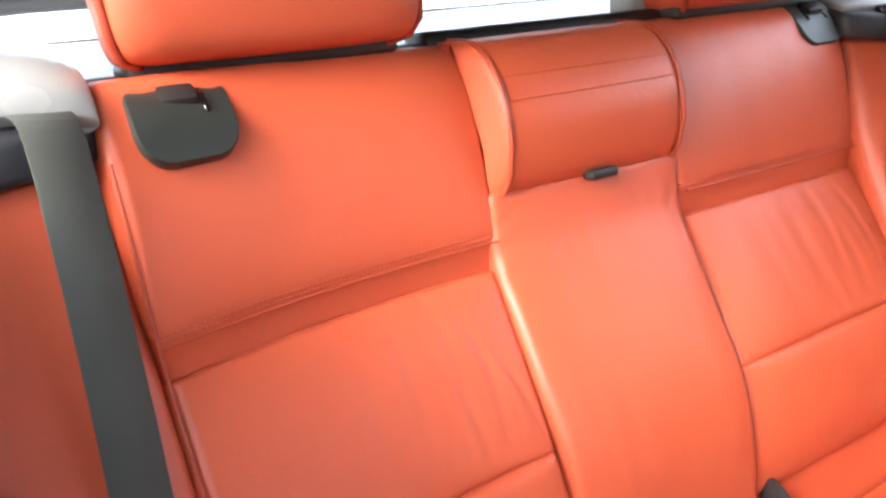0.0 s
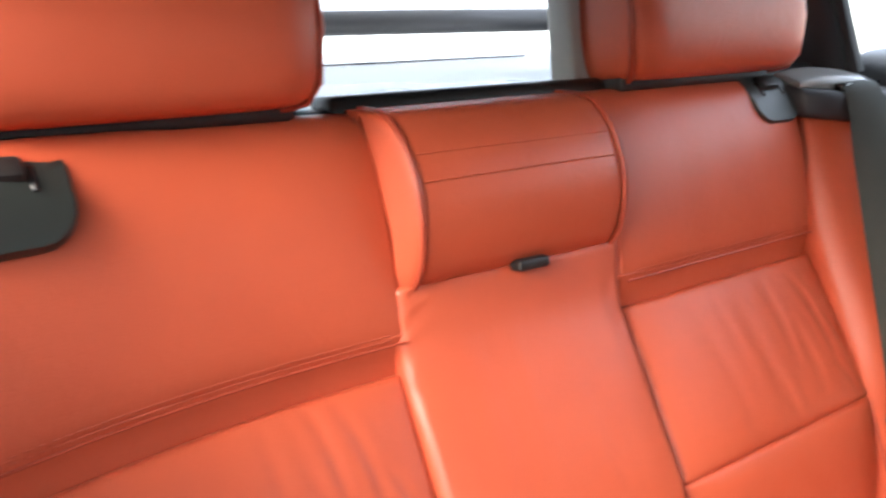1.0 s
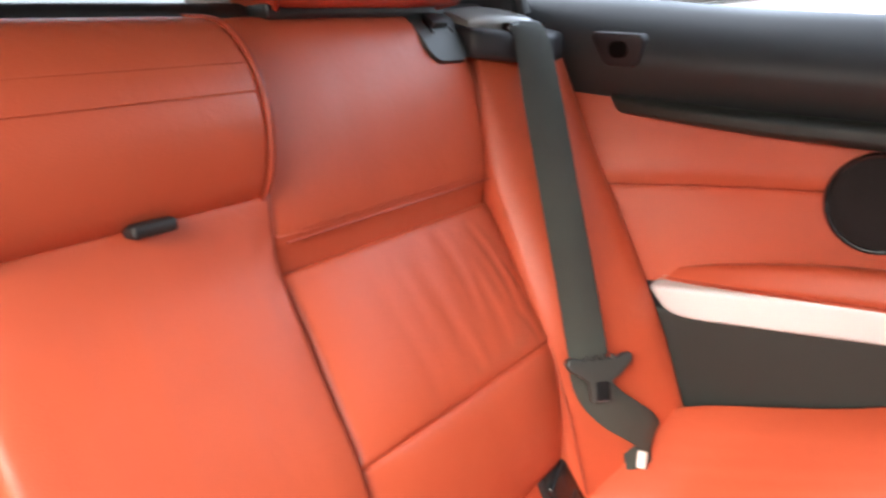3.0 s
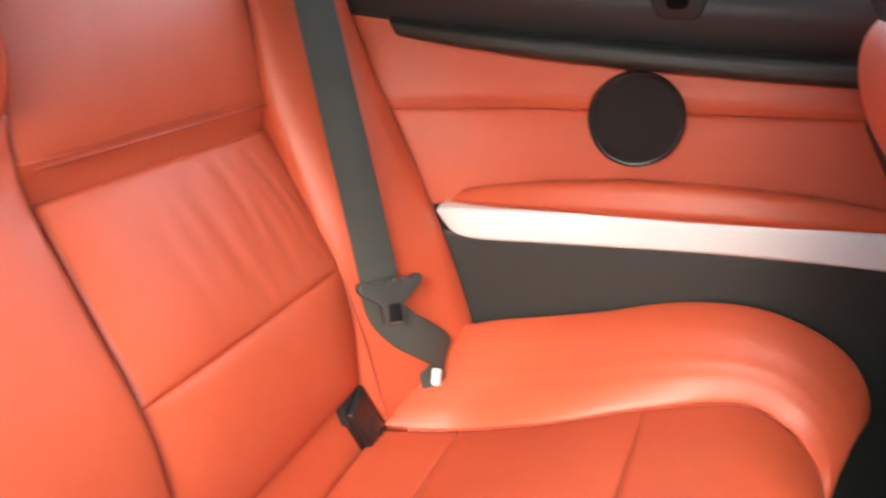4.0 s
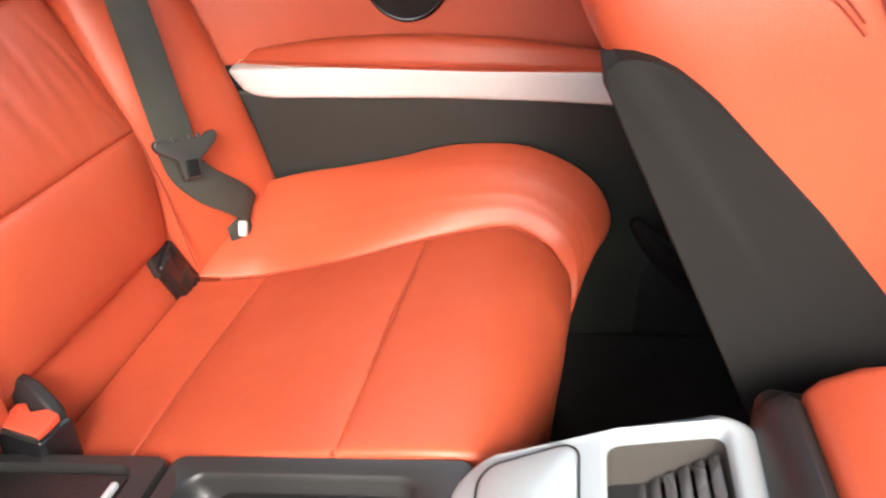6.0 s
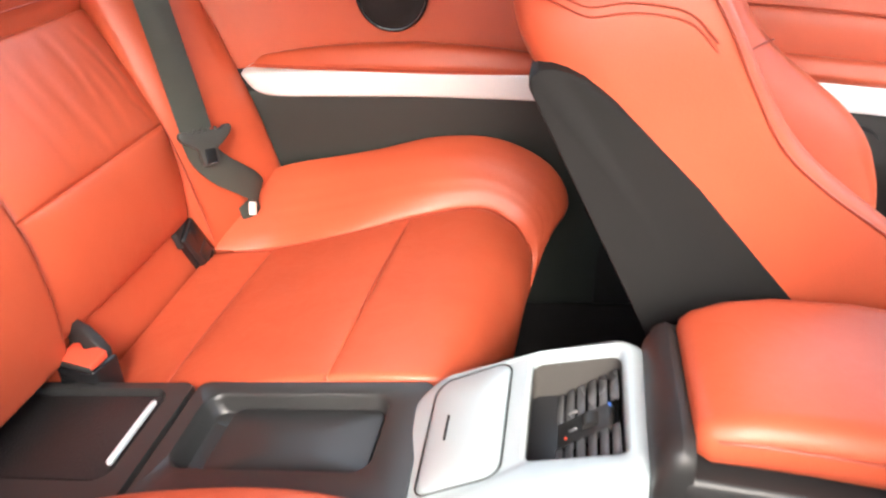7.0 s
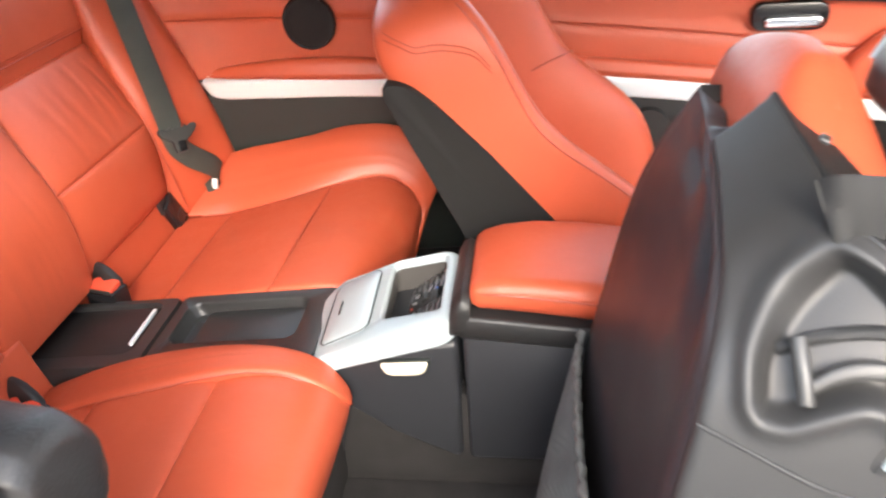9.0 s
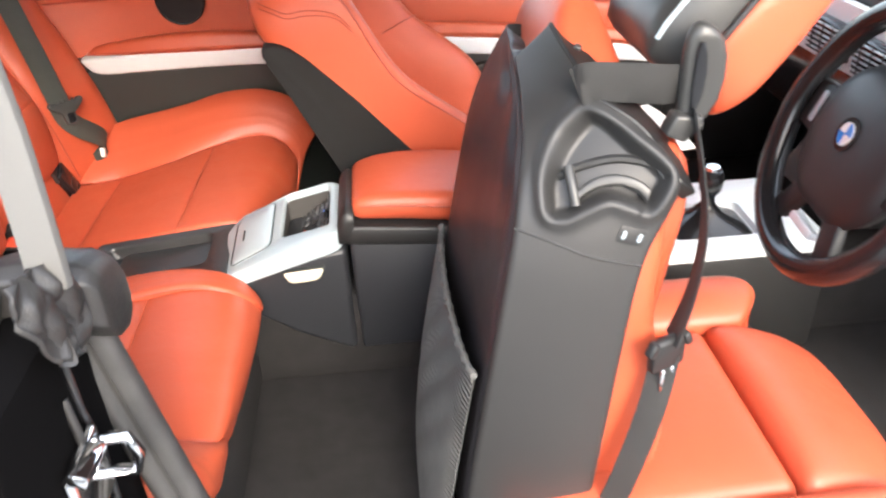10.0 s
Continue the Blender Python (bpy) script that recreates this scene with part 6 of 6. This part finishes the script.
part("door_seal", loft([[p + Vector((a, b, 0)) for a, b in ridge] for p in [curve3(seal_line, k / 30) for k in range(31)]]), SEAL, jb, "ribbed grey rubber door seal")
CAP = surface("dark_moulded_rubber", (0.024, 0.0225, 0.022), 0.42, vary=0.5, big=35, fine=400, bump=0.35, depth=0.0012)
corner = [(-.612, .820), (-.624, .842), (-.650, .853), (-.676, .858), (-.692, .850), (-.694, .805), (-.672, .775), (-.645, .768), (-.622, .775), (-.613, .795)]
capl = []
for y, k, dz in ((-0.505, 0.80, 0.002), (-0.520, 0.95, 0.004), (-0.555, 1.0, 0.004), (-0.590, 0.98, 0.0), (-0.602, 0.92, -0.004), (-0.608, 0.82, -0.008), (-0.611, 0.55, -0.012)):
    capl.append([Vector((-0.655 + (a + 0.655) * k, y, 0.805 + (b - 0.805) * k + dz)) for a, b in corner])
cap = part("seal_corner", loft(capl), CAP, jb, "moulded rubber corner of the window seal", 50)
bev = cap.modifiers.new("worn_edge", "BEVEL")
bev.width, bev.segments, bev.limit_method, bev.angle_limit = 0.004, 3, "ANGLE", radians(18)


def flap(u, v):
    """Loose end of the rubber seal, folded in on itself."""
    a = curve3([(-0.700, -0.585, 0.880), (-0.694, -0.596, 0.850), (-0.700, -0.594, 0.815), (-0.716, -0.590, 0.795)], v)
    b = curve3([(-0.762, -0.578, 0.892), (-0.770, -0.586, 0.870), (-0.768, -0.588, 0.842), (-0.752, -0.590, 0.815)], v)
    p = a.lerp(b, u)
    fold = abs(math.sin(1.7 * math.pi * u + 2.4 * v)) ** 0.6
    p.y -= 0.014 * fold * (0.4 + 0.6 * v) - 0.006 + 0.004 * abs(math.sin(9.0 * u - 7.0 * v)) + 0.004 * noise.noise(Vector((u * 6, v * 6, 1.0)))
    p.x += 0.006 * noise.noise(Vector((u * 3, v * 4, 7.0)))
    return p


part("seal_flap", pad(flap, 0.003, 0.001, 0.0, 44, 36), CAP, jb, "crumpled loose end of the rubber seal", 80)
# Near-black colour stands in for the shade of a deep jamb cavity.
part("jamb_wall", block((0.20, 0.05, 0.62), 0.008, 2, pose(-0.750, -0.549, 0.51, 0, 0, 0)), surface("jamb_cavity_shade", (0.0026, 0.0024, 0.0026), 0.95, spec=0.04), jb, "jamb face with cavity shade put into its colour")
part("jamb_rib", tube([(-0.715, -0.574, 0.80), (-0.722, -0.577, 0.74), (-0.712, -0.577, 0.68), (-0.722, -0.577, 0.60), (-0.70, -0.575, 0.50)], 0.004), GLOSS, jb)
part("cable", tube([(-0.735, -0.573, 0.76), (-0.748, -0.582, 0.72), (-0.733, -0.584, 0.68), (-0.737, -0.573, 0.64)], 0.004), BLACK, jb)
lt = part("latch_plate", block((0.070, 0.012, 0.075), 0.006, 2, pose(-0.758, -0.580, 0.685, 0, 0, 0)), CHROME, jb, "bright steel latch plate")
part("striker", tube([(-0.733, -0.584, 0.71), (-0.733, -0.612, 0.712), (-0.733, -0.618, 0.69), (-0.733, -0.612, 0.67), (-0.733, -0.584, 0.67)], 0.006), CHROME, lt)
part("latch_lip", block((0.05, 0.02, 0.012), 0.004, 2, pose(-0.773, -0.592, 0.722, 20, 10, 0)), CHROME, lt)
for dx, dz in ((-0.020, 0.022), (-0.020, -0.024)):
    part("bolt", tube([(-0.758 + dx, -0.585, 0.685 + dz), (-0.758 + dx, -0.591, 0.685 + dz)], [0.008, 0.007], 10), GLOSS, lt)
part("window_frame_edge", ribbon([(-0.711, -0.586, 0.858), (-0.706, -0.586, 0.895), (-0.699, -0.585, 0.942), (-0.692, -0.583, 0.99), (-0.68, -0.575, 1.06)], [Vector((0.1, 1, 0.15))] * 5, 0.032, 0.010, 16), surface("pale_grey_sealing_strip", (0.12, 0.117, 0.11), 0.5), jb, "pale grey window sealing strip")

# ---- parked car outside, beyond the passenger's window ----
car = thing("parked_car", "pale silver car parked beside, with dark side windows", "car", (5.3, 0.0, -0.14))
MIRROR = surface("weathered_grey_plastic", (0.030, 0.031, 0.029), 0.5, fine=300, bump=0.1)
PANE = surface("sky_reflecting_glass", (0.55, 0.57, 0.58), 0.05, metal=0.8, bump=0.0)
side = [(2.75, 0.05), (2.80, 0.50), (2.70, 0.80), (2.30, 0.98), (1.45, 1.12), (-1.55, 1.13), (-1.80, 0.95), (-1.82, 0.40), (-1.75, 0.05)]
shell = part("body", slab(side, lambda p, q, d: Vector((5.3 + d * (1 - 0.10 * max(0, q - 0.6)), p, q)), -0.88, 0.88, 0.09, 4), CARGREY, car)
glassy = [(1.35, 1.11), (0.62, 1.58), (0.20, 1.65), (-0.55, 1.63), (-1.30, 1.18), (-1.40, 1.11)]
part("cabin_glass", slab([(p * 0.985, 1.11 + (q - 1.11) * 0.96) for p, q in glassy], lambda p, q, d: Vector((5.3 + d * (1 - 0.40 * (q - 1.09)), p, q)), -0.83, 0.83, 0.03, 2), PANE, car, "window glass full of sky")
for s in (-1, 1):
    for a, b, r in (((1.42, 1.12), (0.62, 1.605), 0.032), ((0.62, 1.605), (-0.55, 1.65), 0.030), ((-0.55, 1.65), (-1.42, 1.12), 0.040), ((-0.05, 1.12), (-0.10, 1.64), 0.025)):
        part("pillar", tube([(5.3 + s * 0.845 * (1 - 0.40 * (q - 1.09)), p, q) for p, q in (a, ((a[0] + b[0]) / 2, (a[1] + b[1]) / 2 + 0.012), b)], r, 8), CARGREY, car)
    mir = part("mirror", loft([[Vector((5.3 + s * (0.86 + dx), 1.24 + b, 1.075 + c)) for b, c in rrect(w, h, h * 0.4, 5)] for dx, w, h in ((0.0, 0.05, 0.05), (0.03, 0.15, 0.11), (0.10, 0.20, 0.14), (0.17, 0.16, 0.11), (0.19, 0.08, 0.05))]), MIRROR, car, "weathered grey wing mirror")
    part("quarter_trim", slab([(1.40, 1.125), (1.33, 1.135), (1.12, 1.27), (1.06, 1.30), (1.09, 1.27), (1.13, 1.13), (1.10, 1.12)], lambda p, q, d: Vector((5.3 + s * (0.868 + d - 0.36 * (q - 1.12)), p, q)), -0.02, 0.012, 0.003), MIRROR, car, "grey quarter trim")
    part("waist_seal", slab([(1.16, 1.120), (-1.40, 1.130), (-1.40, 1.160), (1.14, 1.150)], lambda p, q, d: Vector((5.3 + s * (0.872 + d), p, q)), -0.02, 0.012, 0.003), RUBBER, car, "black waist seal")
    part("handle", slab(rrect(0.20, 0.022, 0.008), lambda p, q, d: Vector((5.3 + s * (0.885 + d), -0.02 + p, 0.98 + q)), -0.01, 0.025, 0.004), RUBBER, car, "black door handle")
    for y in (1.85, -0.95):
        wheel = part("wheel", tube([(5.3 + s * 0.72, y, 0.18), (5.3 + s * 0.895, y, 0.18)], [0.32, 0.32], 28), RUBBER, car, "black tyre")
        part("rim", tube([(5.3 + s * 0.88, y, 0.18), (5.3 + s * 0.90, y, 0.18)], [0.21, 0.20], 28), SILVER, wheel)
part("roof", pad(lambda u, v: Vector((4.70 + 1.2 * u, 0.62 - 1.2 * v, 1.640 + 0.03 * math.sin(math.pi * u))), 0.03, 0.02, 0.005, 8, 8, flip=True), CARGREY, car)
